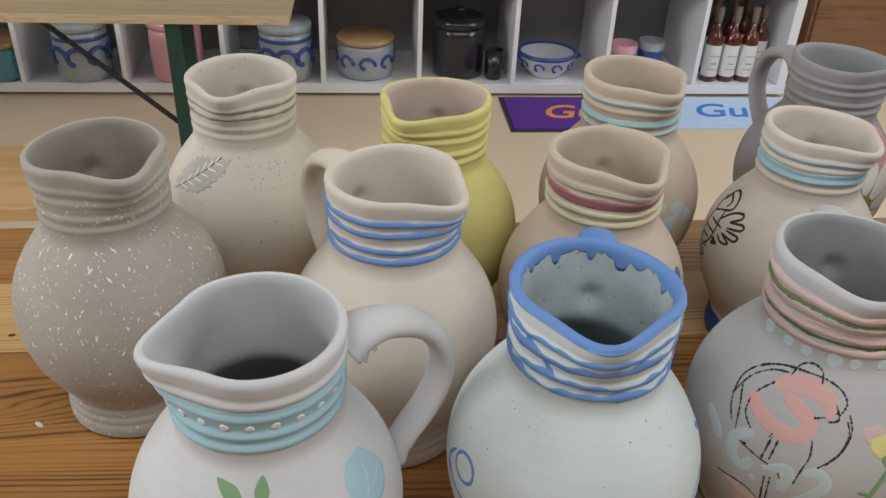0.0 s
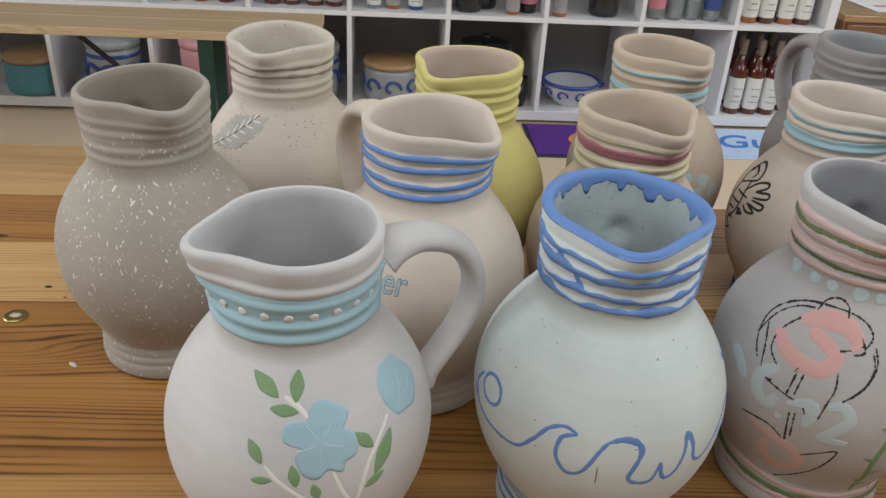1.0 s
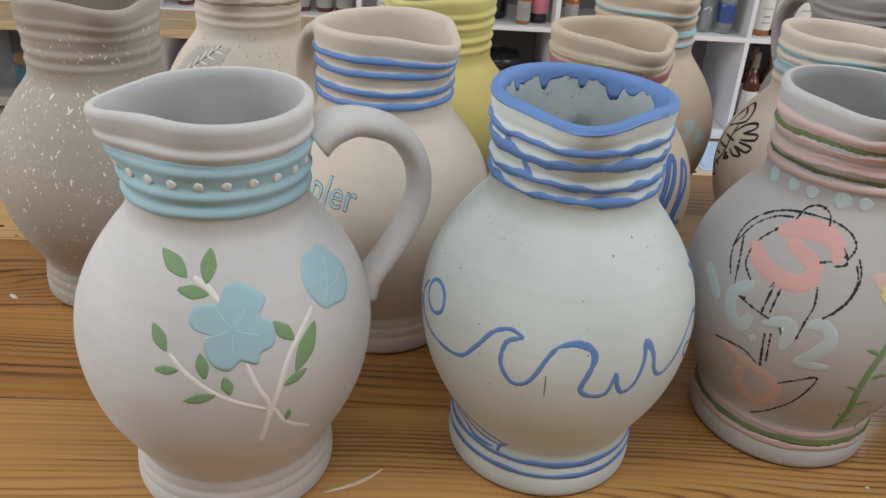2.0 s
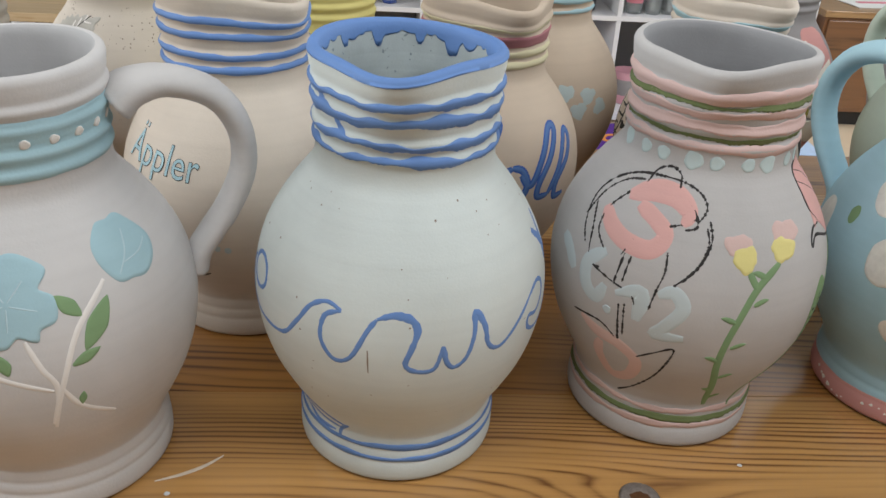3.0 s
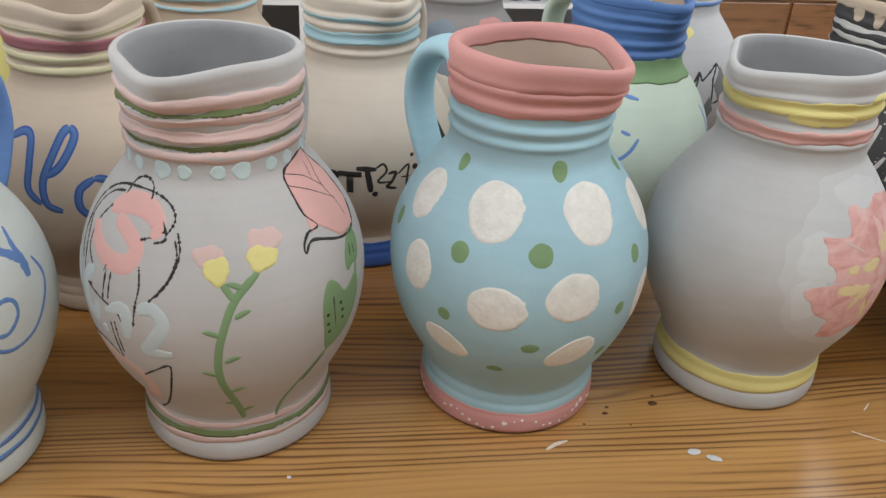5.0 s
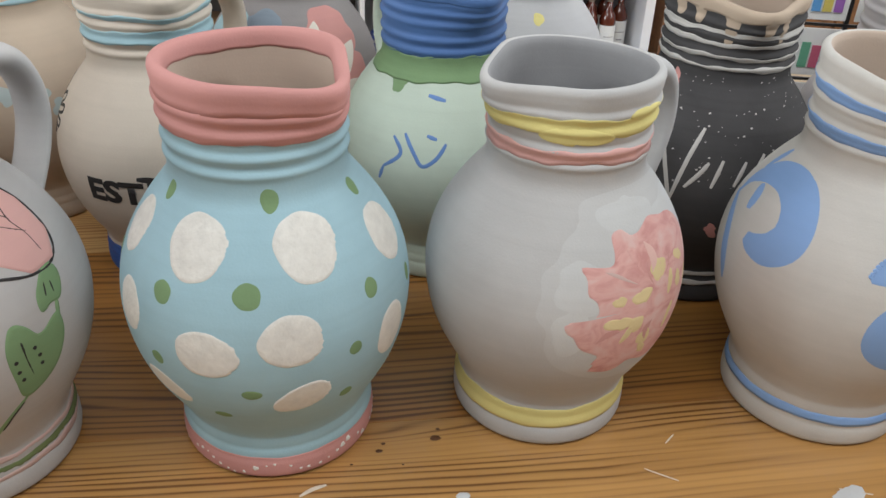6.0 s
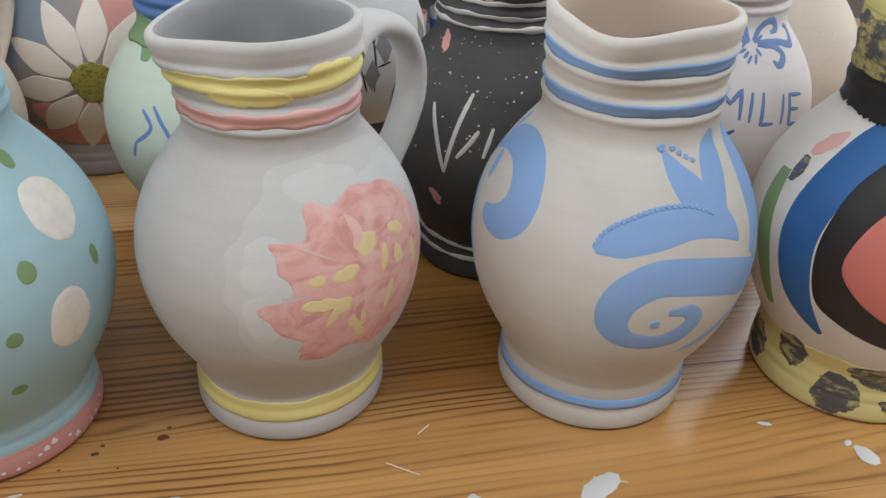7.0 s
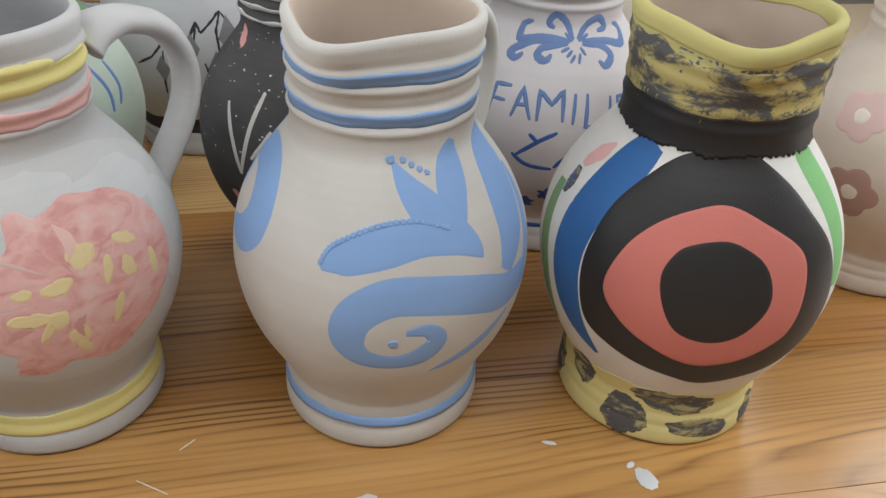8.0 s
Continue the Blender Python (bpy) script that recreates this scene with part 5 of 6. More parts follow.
spatter(f, [(rnd.uniform(-140, -30), rnd.choice((rnd.uniform(50, 100), rnd.uniform(118, 142))), r, r, 0) for r in [0.2, 0.3, 0.5] * 50], P_BROWN, t, "clay_specks", 0.06)

# banded jug
f, t = JUGS["bluebands"]
band(f, 172.5, 176, P_LBLUE, t, wob=0.4, seed=1)
band(f, 157, 162.5, P_LBLUE, t, wob=0.4, seed=2)
band(f, 150.5, 153, P_LBLUE, t, wob=0.4, seed=3)
for d, z in ((-72, 101), (-55, 98), (-44, 89), (-88, 92), (-150, 104), (-165, 96), (-62, 88)):
    patch(f, d, z, oval(6.5, 6, 0.14, int(-d)), P_TEAL, t, "painted_dab", 0.3)

# daisy jug
f, t = JUGS["daisy"]
C_DUSK = clay("blue grey slip", (0.24, 0.29, 0.35), 0.1)
for d, z, rx, rz, m in ((-110, 118, 22, 22, C_DUSK), (-122, 100, 16, 16, C_DUSK), (-50, 122, 20, 20, P_CORAL), (-44, 96, 18, 20, P_CORAL), (-70, 48, 34, 22, P_CORAL), (-102, 52, 14, 12, P_CORAL), (-142, 122, 22, 18, P_LBLUE)):
    patch(f, d, z, oval(rx, rz, 0.08, int(z)), m, t, "painted_ground", 0.2 + 0.001 * z, 6)
band(f, 26, 38, P_CORAL, t, wob=0.8, seed=3, high=0.22)
for k in range(10):
    a = 2 * math.pi * k / 10 + 0.13
    q = 33
    patch(f, -73 + math.degrees(q * math.cos(a) / 62), 77 + q * math.sin(a) * 1.02, leaf(48, 19.5), P_CREAM, t, "painted_petal", 0.5 + 0.02 * k, turn=math.degrees(a))
patch(f, -73, 77, oval(13.4, 14.4, 0.04, 2), P_CENTRE, t, "flower_centre", 1.6)

# mint jug
f, t = JUGS["mint"]
rim_coat(f, t, P_COBALT, 182, 182, 0.3)
band(f, 148, 184, P_COBALT, t, wob=0.5, seed=1)
band(f, 134.5, 149, P_GREEN, t, wob=0.6, seed=2, high=0.32)
patch(f, -127, 133, oval(5, 6, 0.1, 2), P_GREEN, t, "painted_dab", 0.36)
# a name, as plain bars
for pts in ([(-119.3, 106.4), (-114, 97), (-123.8, 87)], [(-123.8, 87), (-126.5, 78.2)], [(-112.7, 109), (-106.4, 98), (-101.5, 91), (-94.3, 96), (-89, 105)], [(-100, 109), (-94.2, 107)], [(-101.7, 129.3), (-89.5, 127)]):
    stroke(f, pts, 2.4, P_BLUE, t, "painted_bar", 0.5)
for pts in ([(-30, 118), (-25, 104), (-26, 92)], [(-18, 118), (-16, 104), (-20, 94)]):
    stroke(f, pts, 2.4, P_BLUE, t, "painted_bar", 0.5)

# dark jug
f, t = JUGS["dark"]
C_CHALK = clay("chalk white slip", (0.56, 0.54, 0.52), 0.12)
C_DRIP = clay("beige glaze run", (0.50, 0.40, 0.31), 0.1)
rim_coat(f, t, C_DRIP, 181, 178, 0.8)
for lo, hi, s in ((169.5, 172.3, 1), (163, 165.6, 2), (155.4, 158, 3), (149.4, 152, 4), (21, 23, 5), (14, 16.4, 6)):
    band(f, lo, hi, C_CHALK, t, wob=0.5, seed=s, high=0.7)
for d, ln, w in ((-112, 20, 6), (-140, 10, 5), (-86, 12, 5), (-70, 16, 5), (-160, 8, 6)):
    stroke(f, [(d, 183, w * 1.6), (d + 1, 178, w * 1.2), (d, 183 - ln, w * 0.8)], w, C_DRIP, t, "glaze_run", 0.7)
# a name, as plain bars
for pts in ([(-135.6, 113), (-129, 95), (-124.3, 78)], [(-124.3, 78), (-119, 105), (-114, 121)], [(-118, 88), (-112, 97), (-108, 104)], [(-105, 90), (-101, 106)], [(-94, 92), (-89, 106)], [(-84, 100), (-79, 110)]):
    stroke(f, pts, 2.5, C_CHALK, t, "painted_bar", 0.7)
rnd = random.Random(21)
spatter(f, [(rnd.uniform(-170, -20), rnd.uniform(84, 146), r * 1.6, r, 0.2) for r in [0.15, 0.2, 0.25, 0.45] * 40], C_CHALK, t, "paint_spatter")
for d, z in ((-130, 60), (-100, 62), (-150, 140)):
    patch(f, d, z, oval(3, 6, 0.15, int(z)), P_CORAL, t, "painted_dab", 0.3, turn=20)

# mountain jug
f, t = JUGS["mountain"]
C_SLATE = clay("slate wash", (0.20, 0.20, 0.21), 0.25)
for pts in ([(-116, 76), (-106, 82), (-99, 91), (-92, 80), (-84, 93), (-78, 105), (-75.5, 98.6), (-62.4, 110.4), (-52.3, 91), (-47, 94), (-38, 84)], [(-62.5, 109.8), (-66.4, 98.9), (-65.8, 81.9), (-66, 60.6)], [(-78, 104.3), (-80.5, 91)], [(-75, 78), (-71.3, 61.5)], [(-98.5, 87), (-99.5, 75), (-101.2, 55)], [(-65, 79.7), (-55, 82)]):
    stroke(f, straight(pts, 3), 1.7, P_INK, t, "drawn_line", 0.35, per=2, rough=0.3)
for d, z, ln in ((-59, 94, 26), (-82, 88, 20), (-68, 74, 22), (-46, 82, 20), (-20, 92, 30), (-100, 74, 18)):
    patch(f, d, z, lambda a, ln=ln: ln * 0.42 / (abs(math.cos(a)) * 1.5 + abs(math.sin(a)) * 0.75), C_SLATE, t, "drawn_shade", 0.2)
band(f, 18, 30, P_INK, t, wob=0.6, seed=4, high=0.3)
patch(f, -86, 132, oval(4, 5, 0.08, 3), P_YELLOW, t, "painted_moon", 0.3)
band(f, 149.5, 153, P_BLUE, t, wob=0.3, seed=6)

# family jug
f, t = JUGS["family"]
LETTERS = [[(-133, 96), (-131, 112), (-122, 112.5)], [(-132, 104.5), (-124, 104.5)], [(-119.7, 97), (-115.2, 113), (-109.6, 96.6)], [(-118.5, 103.7), (-111.6, 104.4)], [(-106.2, 96.5), (-106.1, 112.6), (-99.3, 105.9), (-93.6, 113.4), (-93.3, 97)], [(-87.1, 111.9), (-88.1, 95.6)],
           [(-80.4, 111.7), (-81.3, 94.1), (-73.9, 94)], [(-66.8, 109.5), (-68.5, 93)], [(-51.5, 107), (-62, 108.6), (-62.5, 92), (-52, 90)], [(-62, 100.5), (-55, 99.6)]]
for pts in LETTERS:
    stroke(f, straight(pts), 2.5, P_COBALT, t, "painted_letter", 0.4, per=1)
    stroke(f, straight(pts), 1.5, P_WORN, t, "painted_letter", 0.8, per=1)
FLOURISH = [[(-87.4, 136.5), (-93.7, 145), (-102.3, 148.5), (-107.5, 143.8), (-102.3, 141.3)], [(-89.6, 136), (-110.8, 136.5), (-126.6, 134.2), (-128.3, 141), (-120.5, 143.7)], [(-90.5, 135.2), (-114.5, 134.9), (-130.2, 128.4), (-125.8, 125.4), (-121.4, 128.4)], [(-91.7, 134.5), (-108.6, 132.2), (-111.6, 128.1), (-106, 126.3), (-102.6, 129.6)],
            [(-84.3, 136.5), (-74.9, 143.8), (-64.2, 146.2), (-58.2, 141.4), (-66.7, 139.7)], [(-80.9, 135.9), (-61.7, 134.9), (-46.4, 132.3), (-41, 139), (-48, 142)], [(-81.2, 134.4), (-66.4, 133.2), (-60.4, 128.1), (-66.6, 123.8), (-70.7, 126.7)]]
for pts in FLOURISH:
    stroke(f, [(d, z, w) for (d, z), w in zip(pts, (2.6, 3.6, 4.2, 3.6, 2.4))], 3, P_WORN, t, "painted_flourish", 0.6, rough=0.1)
for pts in ([(-96.4, 130.9), (-90.5, 132.8)], [(-92.5, 128.5), (-88.6, 131.6)], [(-90, 126), (-86.8, 129.6)], [(-84.5, 125.6), (-83.2, 130.3)], [(-79.4, 129.5), (-82.8, 133)], [(-94, 139.4), (-88, 135.7)], [(-75.4, 138.8), (-83.6, 135.7)]):
    stroke(f, pts, 1.9, P_WORN, t, "painted_flourish", 0.6)
# a name, as plain bars
for pts in ([(-109, 89), (-104.7, 85)], [(-114.8, 75), (-104, 85), (-95, 91)], [(-117, 75.6), (-109, 69.5), (-96, 68)], [(-95, 69), (-90, 76)]):
    stroke(f, pts, 2.6, P_NAVY, t, "painted_bar", 0.5)
for k in range(7):
    patch(f, -130 + 11 * k, 40 + (k % 2) * 8, oval(4, 5, 0.25, k, 5), P_NAVY, t, "painted_dab", 0.3)
band(f, 18, 21, P_NAVY, t, wob=0.3, seed=2)

# blossom jug
P_DUSTY = clay("dusty rose brown slip", (0.42, 0.27, 0.23), 0.12)
f, t = JUGS["blossom"]
for d, z, r, m in ((-149, 111, 15, P_PALEPINK), (-141, 70, 16, P_DUSTY), (-100, 96, 15, P_PALEPINK)):
    patch(f, d, z, lambda a, r=r: r * (0.78 + 0.22 * abs(math.cos(2.5 * a))), m, t, "painted_blossom", 0.5)
    patch(f, d, z, oval(r * 0.3, r * 0.3, 0.05, 1), P_CREAM, t, "flower_centre", 0.8)

# ---- marks and litter on the table ----


def on_table(x, y, turn=0.0, lift=0.0003):
    return pose(x, y, TABLE_Z + lift, 0, 0, turn)


M_FLAKE = clay("dried white paint", (0.56, 0.565, 0.575), 0.15)
M_KNOT = plain("dark knot", (0.10, 0.04, 0.014), 0.5, 0.3, 200, 600, 0.2)
M_MARK = plain("old light scratch", (0.62, 0.52, 0.42), 0.6, 0.15, 200, 600, 0.2)


def flat_lump(name, m, rx, ry, h, mat, seed, parent=None, label="", category="", rag=0.1):
    """A low lump with an uneven outline."""
    rnd = random.Random(seed)
    smooth, seg = oval(rx, ry, rag * 0.5, seed, 3), 34
    tooth = [rnd.uniform(1 - rag * 1.6, 1 + rag) for _ in range(seg)]

    def f(a):
        return smooth(a) * tooth[int(round(a * seg / (2 * math.pi))) % seg]
    vs, fs = [(0, 0, h)], []
    for j, (q, hh) in enumerate(((0.45, h * 0.9), (0.8, h * 0.6), (1.0, 0.0))):
        for k in range(seg):
            a = 2 * math.pi * k / seg
            r = f(a) * q
            vs.append((r * math.cos(a), r * math.sin(a), hh * (1 + 0.35 * rnd.uniform(-1, 1))))
    for k in range(seg):
        k2 = (k + 1) % seg
        fs.append((0, 1 + k, 1 + k2))
        for j in range(2):
            fs.append((1 + j * seg + k, 1 + (j + 1) * seg + k, 1 + (j + 1) * seg + k2, 1 + j * seg + k2))
    ob = mesh_object(name, vs, fs, mat, parent)
    if parent is None:
        ob.matrix_world = m
        tagged(ob, label, category, "paint flakes on the table")
    else:
        ob.matrix_parent_inverse = parent.matrix_world.inverted()
        ob.matrix_basis = m
    return ob


FLAKES = [(0.448, 0.318, 0.0035, 0.0022, 10), (0.457, 0.3135, 0.004, 0.002, -20), (0.762, 0.328, 0.0044, 0.0068, 20), (0.757, 0.3365, 0.0025, 0.0016, 40), (0.632, 0.316, 0.012, 0.0055, 35), (0.62, 0.306, 0.006, 0.004, 10),
          (0.575, 0.306, 0.005, 0.009, 0), (0.586, 0.3055, 0.004, 0.007, 20), (0.566, 0.302, 0.008, 0.005, 60), (-0.259, 0.404, 0.0042, 0.0016, -35), (-0.02, 0.2515, 0.0014, 0.0012, 0), (0.246, 0.297, 0.0012, 0.0009, 0), (0.722, 0.351, 0.0035, 0.0012, -15)]
for k, (x, y, rx, ry, turn) in enumerate(FLAKES):
    flat_lump("paint_flake", on_table(x, y, turn), rx, ry, 0.0006, M_FLAKE, k + 3, rag=0.055, label="dried white paint flake on the table top", category="paint flake")
KNOTS = [(0.408, 0.347, 0.0028, 0.0018), (0.436, 0.356, 0.0042, 0.003), (0.4375, 0.3625, 0.0016, 0.0013), (0.41, 0.352, 0.0018, 0.0013), (0.395, 0.338, 0.0012, 0.0009), (-0.319, 0.497, 0.0045, 0.003), (-0.30, 0.484, 0.002, 0.0015), (-0.345, 0.412, 0.0045, 0.003), (-0.395, 0.57, 0.012, 0.004), (0.42, 0.338, 0.001, 0.0008)]
for k, (x, y, rx, ry) in enumerate(KNOTS):
    flat_lump("knot", on_table(x, y, HEADING, 0.0001), rx * 0.66, ry * 0.66, 0.0003, M_KNOT, k + 40, parent=table)


def scratch(pts, w):
    vs, fs = [], []
    line = smooth_line(pts, 6)
    n = len(line)
    for i, (x, y) in enumerate(line):
        p, q = Vector(line[max(i - 1, 0)]), Vector(line[min(i + 1, n - 1)])
        d = (q - p).normalized()
        e = w * (0.25 + 0.75 * math.sin(math.pi * (i + 0.5) / n))
        for u in (-1, 0, 1):
            vs.append((x - d.y * e * u, y + d.x * e * u, TABLE_Z + (0.0006 if u == 0 else 0.0002)))
    for i in range(n - 1):
        for k in range(2):
            fs.append((i * 3 + k, i * 3 + k + 1, i * 3 + k + 4, i * 3 + k + 3))
    ob = mesh_object("scratch", vs, fs, M_MARK, table)
    ob.matrix_parent_inverse = table.matrix_world.inverted()


scratch([(-0.028, 0.2585), (-0.018, 0.2635), (-0.009, 0.270), (-0.002, 0.278)], 0.0011)
scratch([(0.372, 0.318), (0.378, 0.3225), (0.384, 0.325)], 0.0012)
scratch([(0.553, 0.352), (0.559, 0.3585)], 0.0005)
scratch([(0.538, 0.335), (0.553, 0.327)], 0.0004)
scratch([(0.516, 0.369), (0.521, 0.366)], 0.0005)
scratch([(0.63, 0.322), (0.645, 0.318)], 0.0006)


def bolt_or_knot_disc(x, y, r, mat, seed, label):
    s = thing("bolt_or_knot_disc", on_table(x, y, HEADING), label, "screw")
    lathe("head", [(r, 0.0), (r, 0.0006), (r * 0.85, 0.0012), (r * 0.4, 0.0009), (0.0002, 0.0007)], mat, s, seg=24)
    flat_lump("dent", pose(0, 0, 0.001), r * 0.5, r * 0.35, 0.0003, M_MARK if mat is BRASS else M_KNOT, seed, parent=s).matrix_parent_inverse = Matrix()
    return s


bolt_or_knot_disc(-0.324, 0.455, 0.0085, BRASS, 3, "round brass bolt head sunk in the table top")
# this one is a knot in the wood, built as a grey metal disc
bolt_or_knot_disc(0.193, 0.2700, 0.0095, GREY_METAL, 4, "round dark knot in the table top, built as a metal disc")

# ---- floor mats ----
MAT_PURPLE = plain("purple mat pile", (0.10, 0.025, 0.26), 0.95, 0.12, 40, 700, 0.5)
MAT_LIGHT = plain("light blue mat pile", (0.50, 0.64, 0.86), 0.95, 0.08, 40, 700, 0.5)
MAT_EDGE = plain("dark rubber edge", (0.03, 0.03, 0.05), 0.8, 0.1)
MAT_ORANGE = plain("orange mat print", (0.75, 0.28, 0.07), 0.95, 0.1)
MAT_BLUE = plain("blue mat print", (0.06, 0.22, 0.62), 0.95, 0.1)


def floor_mat(x0, x1, y0, y1, mat, ink, text, size, label, edge):
    t = thing("floor_mat", ROOM @ pose(x0, y0, 0.0005), label, "mat", "floor mats")
    w, d = x1 - x0, y1 - y0
    part("backing", boxed((0, 0, 0), (w, d, 0.004), 0.001), edge, t, "rubber edge")
    part("carpet", boxed((0.014, 0.014, 0.0041), (w - 0.014, d - 0.014, 0.008), 0.001), mat, t)
    cu = bpy.data.curves.new("lettering", "FONT")
    cu.body, cu.size, cu.shear, cu.offset, cu.align_y, cu.extrude = text, size, 0.3, 0.002, "CENTER", 0.0006
    ob = bpy.data.objects.new("lettering", cu)
    scene.collection.objects.link(ob)
    me = bpy.data.meshes.new_from_object(ob.evaluated_get(bpy.context.evaluated_depsgraph_get()))
    bpy.data.objects.remove(ob)
    me.materials.clear()
    me.materials.append(ink)
    o = new("lettering", me)
    o.parent = t
    o.location = (0.13, d * 0.5, 0.0088)
    return t


floor_mat(0.515, 1.06, 2.605, 2.92, MAT_PURPLE, MAT_ORANGE, "Gude", 0.165, "purple doormat with orange lettering on the floor", MAT_EDGE)
floor_mat(1.085, 1.66, 2.63, 2.92, MAT_LIGHT, MAT_BLUE, "Gude", 0.17, "light blue doormat with blue lettering on the floor", MAT_LIGHT)

# ---- what stands in the shelf ----
G_GREY = plain("salt glazed grey stoneware", (0.34, 0.37, 0.40), 0.3, 0.12, 60, 300, 0.1, coat=0.4)
G_COBALT = plain("cobalt blue glaze", (0.03, 0.07, 0.28), 0.3, 0.2, 60, 300, 0.1, coat=0.4)
G_PINK = plain("pink enamel", (0.72, 0.36, 0.42), 0.35, 0.05, 60, 300, 0.05, coat=0.3)
G_BLACK = plain("black glaze", (0.012, 0.012, 0.016), 0.25, 0.2, 60, 300, 0.05, coat=0.4)
G_TEAL = plain("teal glaze", (0.08, 0.26, 0.32), 0.4, 0.1, 60, 300, 0.05)
G_WHITE = plain("white glaze", (0.62, 0.63, 0.66), 0.3, 0.06, 60, 300, 0.05, coat=0.3)
B_AMBER = plain("dark red brown bottle glass", (0.10, 0.018, 0.008), 0.12, 0.2, 60, 300, 0.0, coat=0.6)
B_HONEY = plain("amber liqueur glass", (0.36, 0.11, 0.02), 0.12, 0.2, 60, 300, 0.0, coat=0.6)
B_NECK = plain("bottle capsule", (0.20, 0.15, 0.11), 0.35, 0.2, 60, 300, 0.0)
L_WHITE = plain("white paper label", (0.74, 0.73, 0.70), 0.8, 0.04, 60, 300, 0.02)
L_PINK = plain("pink label", (0.70, 0.25, 0.32), 0.8, 0.06)
L_PRINT = plain("grey print", (0.35, 0.33, 0.32), 0.8, 0.06)
glass, gn, gl, gb = material("clear drinking glass")
gb.inputs["Base Color"].default_value = (0.9, 0.95, 0.96, 1)
gb.inputs["Roughness"].default_value, gb.inputs["Transmission Weight"].default_value = 0.05, 0.85


def curls(parent, r, z, h, count, mat):
    """Painted curls round a pot."""
    for k in range(count):
        a0 = 2 * math.pi * k / count
        pts = []
        for i in range(9):
            u = i / 8 * 4.6
            q = h * 0.5 * (1 - i / 11)
            ang = a0 + q * math.cos(u) / r
            pts.append(Vector(((r + 0.0006) * math.cos(ang), (r + 0.0006) * math.sin(ang), z + q * math.sin(u))))
        tube(pts, [h * 0.095] * 9, mat, "painted_curl", parent, seg=5)


def pot(m, r, h, body, lid, label, collar=None, knob=True, deco=None, lid_label=""):
    t = thing("stoneware_pot", m, label, "pot", "pots in the shelf")
    lathe("body", [(r * 0.86, 0), (r * 0.97, 0.006), (r, h * 0.2), (r, h * 0.72), (r * 0.97, h * 0.84), (r * 0.88, h * 0.86)], body, t)
    lathe("lid", [(r * 0.9, h * 0.862), (r * 1.03, h * 0.868), (r * 1.03, h * 0.95), (r * 0.97, h), (0.001, h * 1.01)], lid, t, lid_label)
    if knob:
        lathe("knob", [(r * 0.13, h * 1.0), (r * 0.1, h * 1.04), (r * 0.2, h * 1.1), (r * 0.17, h * 1.15), (0.001, h * 1.17)], lid, t)
    if collar:
        lathe("collar", [(r * 1.003, h * 0.70), (r * 1.02, h * 0.71), (r * 1.02, h * 0.76), (r * 1.003, h * 0.77)], collar, t)
    if deco:
        curls(t, r, h * 0.40, h * 0.5, 8, deco)
    return t


def bottle(m, r, h, glass_mat, label, paper=L_WHITE, cap=B_NECK):
    t = thing("bottle", m, label, "bottle", "bottles in the shelf")
    lathe("body", [(r * 0.9, 0), (r, 0.004), (r, h * 0.56), (r * 0.8, h * 0.64), (r * 0.38, h * 0.71), (r * 0.34, h * 0.90)], glass_mat, t, seg=20)
    lathe("cap", [(r * 0.38, h * 0.80), (r * 0.40, h * 0.81), (r * 0.40, h * 0.985), (r * 0.36, h)], cap, t, seg=20)
    lb = lathe("label", [(r * 1.01, h * 0.08), (r * 1.015, h * 0.085), (r * 1.015, h * 0.50), (r * 1.01, h * 0.505)], paper, t, seg=20)
    for k, z in enumerate((0.18, 0.26, 0.36)):
        pts = [Vector((r * 1.03 * math.cos(a), r * 1.03 * math.sin(a), h * z)) for a in [-1.57 + (i - 3) * (0.12 if k == 1 else 0.2) for i in range(7)]]
        tube(pts, [0.0025 if k == 1 else 0.0016] * 7, L_PRINT, "print_bar", lb, seg=4)
    return t


def tumbler(m, r, h, mat, label, cuff=None):
    t = thing("drinking_cup", m, label, "cup", "cups in the shelf")
    lathe("cup", [(r * 0.82, 0), (r * 0.86, 0.003), (r, h), (r * 0.95, h), (r * 0.8, h * 0.1), (0.001, h * 0.08)], mat, t, seg=24)
    if cuff:
        lathe("print", [(r * 0.905, h * 0.28), (r * 0.925, h * 0.285), (r * 0.985, h * 0.75), (r * 0.975, h * 0.755)], cuff, t, seg=24)
    return t


pot(cell(-4, 0.08), 0.10, 0.14, G_TEAL, LID_WOOD, "teal pot with a flat wooden lid", knob=False, lid_label="flat wooden lid")
pot(cell(-3, 0.02), 0.095, 0.21, G_GREY, G_GREY, "grey salt-glazed pot with blue painting and lid", G_COBALT, True, G_COBALT)
pot(cell(-2, 0.0), 0.092, 0.22, G_PINK, G_PINK, "pink enamel canister with a flat lid", knob=False)
pot(cell(-1, 0.04), 0.095, 0.21, G_GREY, G_GREY, "grey salt-glazed pot with blue curls and lid", G_COBALT, True, G_COBALT)
pot(cell(0, -0.02, 0.12), 0.105, 0.15, G_GREY, LID_WOOD, "grey-blue pot with curls and a wooden lid", None, False, G_COBALT, "flat wooden lid")
pot(cell(1, -0.02, 0.13), 0.098, 0.22, G_BLACK, G_BLACK, "black glazed pot with knobbed lid")
tumbler(cell(1, 0.11, 0.07), 0.035, 0.11, G_BLACK, "small black glazed stoneware cup")


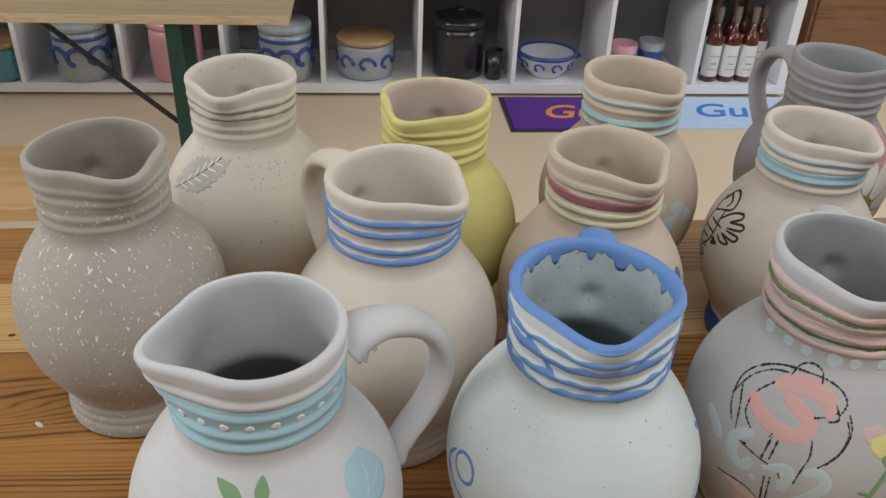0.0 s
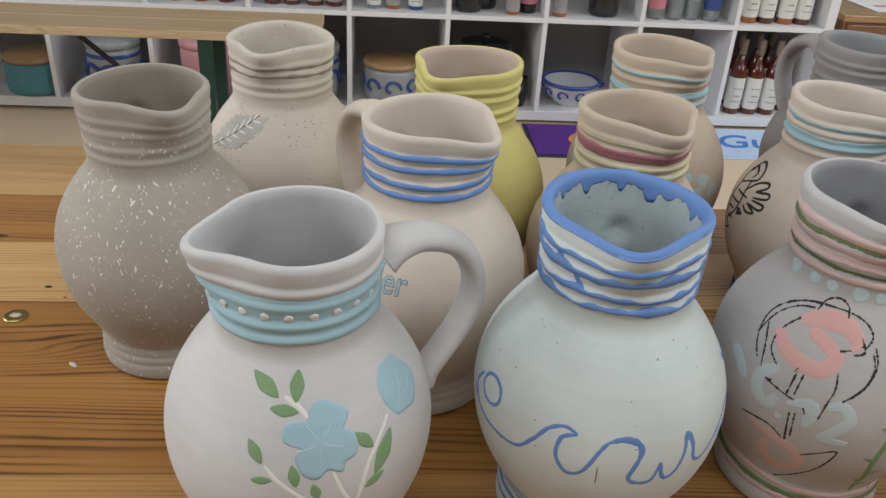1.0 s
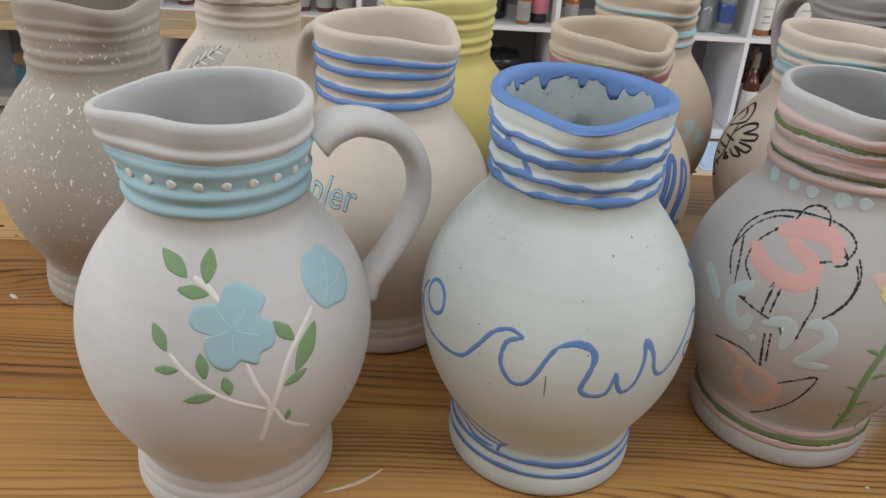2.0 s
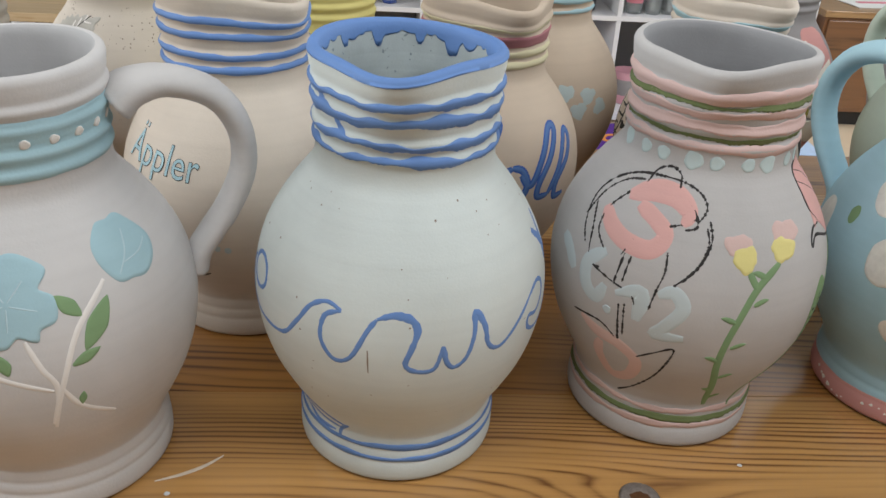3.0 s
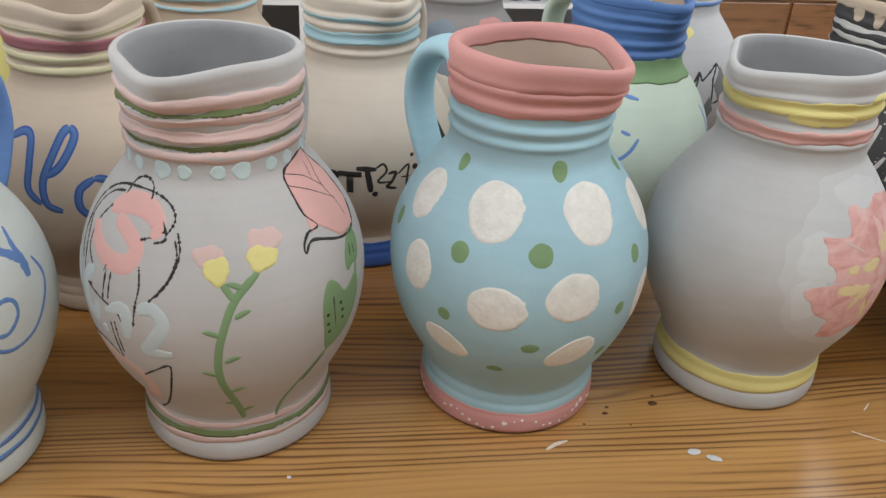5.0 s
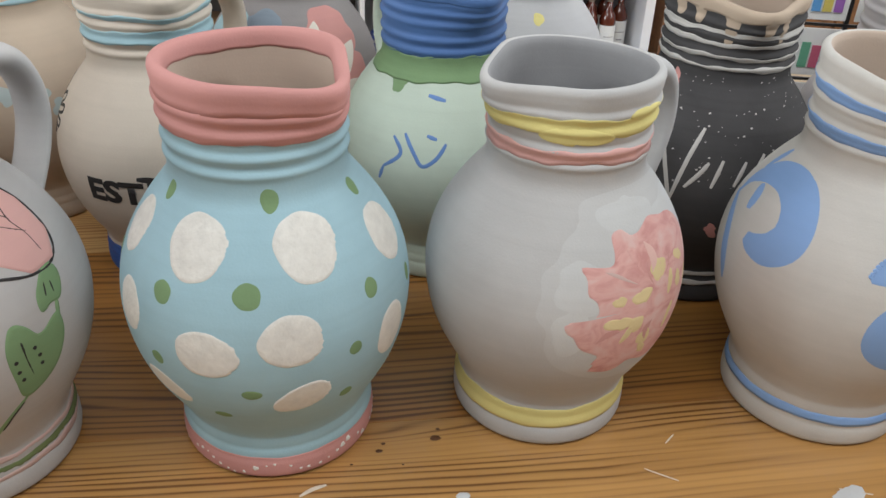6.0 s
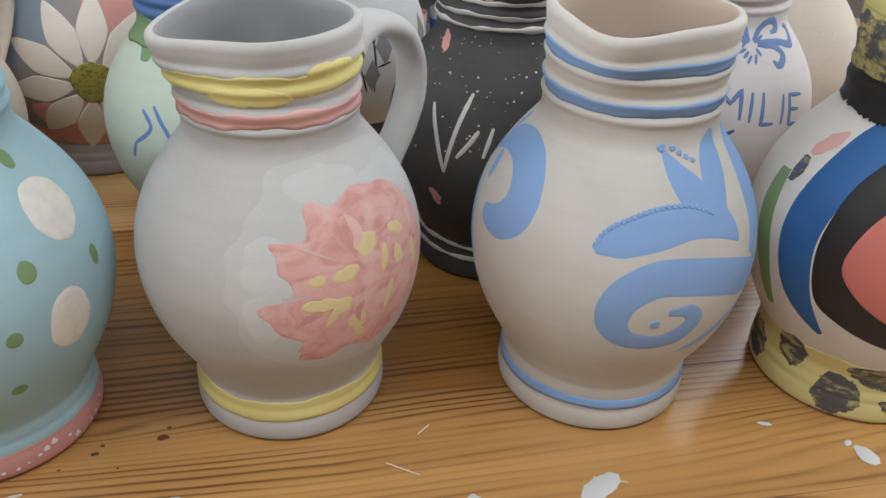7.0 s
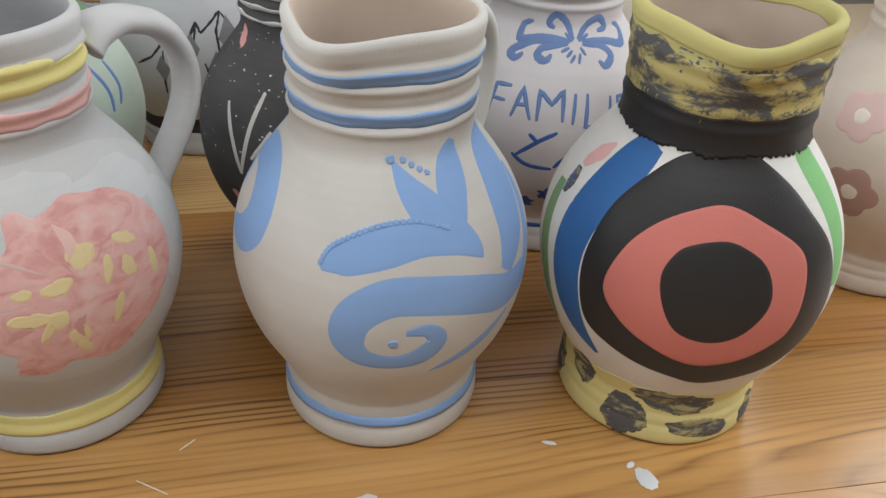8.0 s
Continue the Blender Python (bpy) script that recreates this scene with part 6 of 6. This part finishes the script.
def bowl(m):
    t = thing("bowl", m, "white stoneware bowl with blue painted curls and blue rim", "bowl")
    lathe("bowl", [(0.055, 0), (0.06, 0.008), (0.095, 0.045), (0.108, 0.085), (0.112, 0.092), (0.108, 0.095), (0.100, 0.085), (0.05, 0.02), (0.001, 0.018)], G_WHITE, t)
    lathe("rim", [(0.1085, 0.082), (0.1145, 0.088), (0.1145, 0.096), (0.106, 0.098), (0.1015, 0.09)], G_COBALT, t, "cobalt blue rim", closed=False)
    curls(t, 0.1, 0.05, 0.05, 9, G_COBALT)
    for s in (1, -1):
        tube([Vector((s * 0.108, -0.02, 0.075)), Vector((s * 0.128, -0.012, 0.078)), Vector((s * 0.128, 0.012, 0.078)), Vector((s * 0.108, 0.02, 0.075))], [0.006] * 4, G_COBALT, "handle", t, seg=8)
    return t


bowl(cell(2, -0.03, 0.11))
tumbler(cell(3, -0.08, 0.12), 0.052, 0.125, G_PINK, "small pink enamel cup in the shelf", L_PRINT)
tumbler(cell(3, 0.035, 0.14), 0.05, 0.13, G_GREY, "grey salt-glazed cup with cobalt decoration", G_COBALT)
for k, (dx, dy) in enumerate([(-0.10, 0.06), (-0.03, 0.06), (0.04, 0.06), (0.105, 0.12), (-0.07, 0.16), (0.0, 0.16), (0.07, 0.2)]):
    bottle(cell(4, dx, dy), 0.031, 0.285, B_AMBER, "dark red-brown liqueur bottle with white paper label")
for k, (dx, dy) in enumerate([(-0.11, 0.07), (-0.045, 0.07), (0.03, 0.07), (0.095, 0.07), (-0.08, 0.17), (0.06, 0.17)]):
    bottle(cell(4, dx, dy, 1), 0.031, 0.275, B_AMBER if k % 2 else B_HONEY, "dark liqueur bottle with tall white label in the shelf")
for dx, dy, cuff in ((-0.11, 0.07, L_PINK), (-0.04, 0.07, None), (0.025, 0.08, None), (0.10, 0.07, G_COBALT), (-0.08, 0.17, None), (0.05, 0.18, None)):
    tumbler(cell(3, dx, dy, 1), 0.034, 0.14, glass, "clear drinking glass" + (" with coloured print" if cuff else " in the white shelf"), cuff)
pot(cell(1, -0.10, 0.08, 1), 0.05, 0.15, G_BLACK, G_BLACK, "small black glazed pot with lid")
pot(cell(1, -0.04, 0.14, 1), 0.05, 0.17, G_BLACK, G_BLACK, "black glazed pot with lid in the shelf")
bottle(cell(1, 0.06, 0.05, 1), 0.025, 0.16, B_HONEY, "small amber bottle with dark label", L_PRINT)
tumbler(cell(1, 0.12, 0.09, 1), 0.035, 0.12, G_BLACK, "black cup with a pink badge", L_PINK)
bottle(cell(2, -0.12, 0.05, 1), 0.025, 0.16, B_HONEY, "small amber bottle with a brown label", L_PRINT)
pot(cell(2, 0.05, 0.09, 1), 0.055, 0.17, G_BLACK, G_BLACK, "tall black glazed pot with lid")
for dx, mat in ((-0.09, glass), (-0.02, B_HONEY), (0.06, G_COBALT)):
    bottle(cell(0, dx, 0.07, 1), 0.026, 0.17, mat, "small bottle with label in the shelf", L_PRINT if mat is B_HONEY else L_WHITE)
for dx in (-0.1, -0.03, 0.05, 0.12):
    bottle(cell(-1, dx, 0.08, 1), 0.03, 0.2, B_AMBER, "brown bottle in the upper shelf row", L_PRINT)
for k in (-2, -3, -4):
    for dx in (-0.09, 0.0, 0.09):
        bottle(cell(k, dx, 0.08, 1), 0.03, 0.2, B_AMBER if dx else B_HONEY, "brown bottle in the upper shelf row")

# ---- the chest beside the shelf ----
chest = thing("wooden_chest", ROOM @ pose(1.70, 2.98, 0), "brown wooden chest with a pale top board", "chest")
part("body", boxed((0, 0, 0.06), (1.05, 0.40, 0.42), 0.004), CHEST_WOOD, chest)
part("top_board", boxed((-0.01, -0.012, 0.4205), (1.06, 0.41, 0.445), 0.003), LID_WOOD, chest, "lighter wooden top board")
part("plinth", boxed((0.03, 0.03, 0), (1.02, 0.39, 0.0595)), BLACK_STEEL, chest, "dark recessed plinth")
for k in range(3):
    part("door", boxed((0.012 + 0.345 * k, -0.0105, 0.075), (0.345 + 0.345 * k, -0.0005, 0.41), 0.003), CHEST_WOOD, chest)
PAPER = plain("white paper", (0.78, 0.78, 0.77), 0.8, 0.03)
card = thing("paper_card", ROOM @ pose(1.98, 3.15, 0.446, 0, 0, 8), "white printed paper card lying on the chest", "card")
part("sheet", boxed((-0.15, -0.1, 0), (0.15, 0.1, 0.003)), PAPER, card)
part("print_bar", boxed((-0.1, -0.03, 0.0032), (0.1, 0.0, 0.004)), L_PINK, card)

# ---- the wire rack with cards ----
rack = thing("card_rack", Matrix.Translation((0.695, 0.625, TABLE_Z + 0.0005)) @ pose(0, 0, 0, 0, 0, -8), "small black wire rack holding colourful cards on the table", "rack")
bm = bmesh.new()
for x in (0.0, 0.035, 0.07):
    bar(bm, (x, 0, 0.004), (x, 0, 0.19), 0.003, 0.003)
for z in (0.02, 0.06, 0.10, 0.14, 0.185):
    bar(bm, (0, -0.002, z), (0.07, -0.002, z), 0.002, 0.002)
for x in (0.0, 0.07):
    bar(bm, (x, -0.03, 0.002), (x, 0.03, 0.002), 0.004, 0.004)
part("frame", bm, BLACK_STEEL, rack)
HUES = [(0.55, 0.12, 0.2), (0.1, 0.3, 0.6), (0.6, 0.5, 0.12), (0.3, 0.12, 0.42), (0.14, 0.4, 0.26)]
INKS = [plain("card ink", c, 0.7, 0.1) for c in HUES]
for i in range(2):
    for j in range(4):
        x0, z0 = 0.003 + 0.035 * i, 0.024 + 0.04 * j
        c = part("card", boxed((x0, -0.006, z0), (x0 + 0.029, -0.0045, z0 + 0.034), 0.0003), PAPER, rack)
        for q in range(3):
            part("picture", boxed((x0 + 0.004 + 0.0075 * q, -0.007, z0 + 0.006), (x0 + 0.010 + 0.0075 * q, -0.0062, z0 + 0.024 - 0.002 * q)), INKS[(i + 2 * j + q) % 5], c)
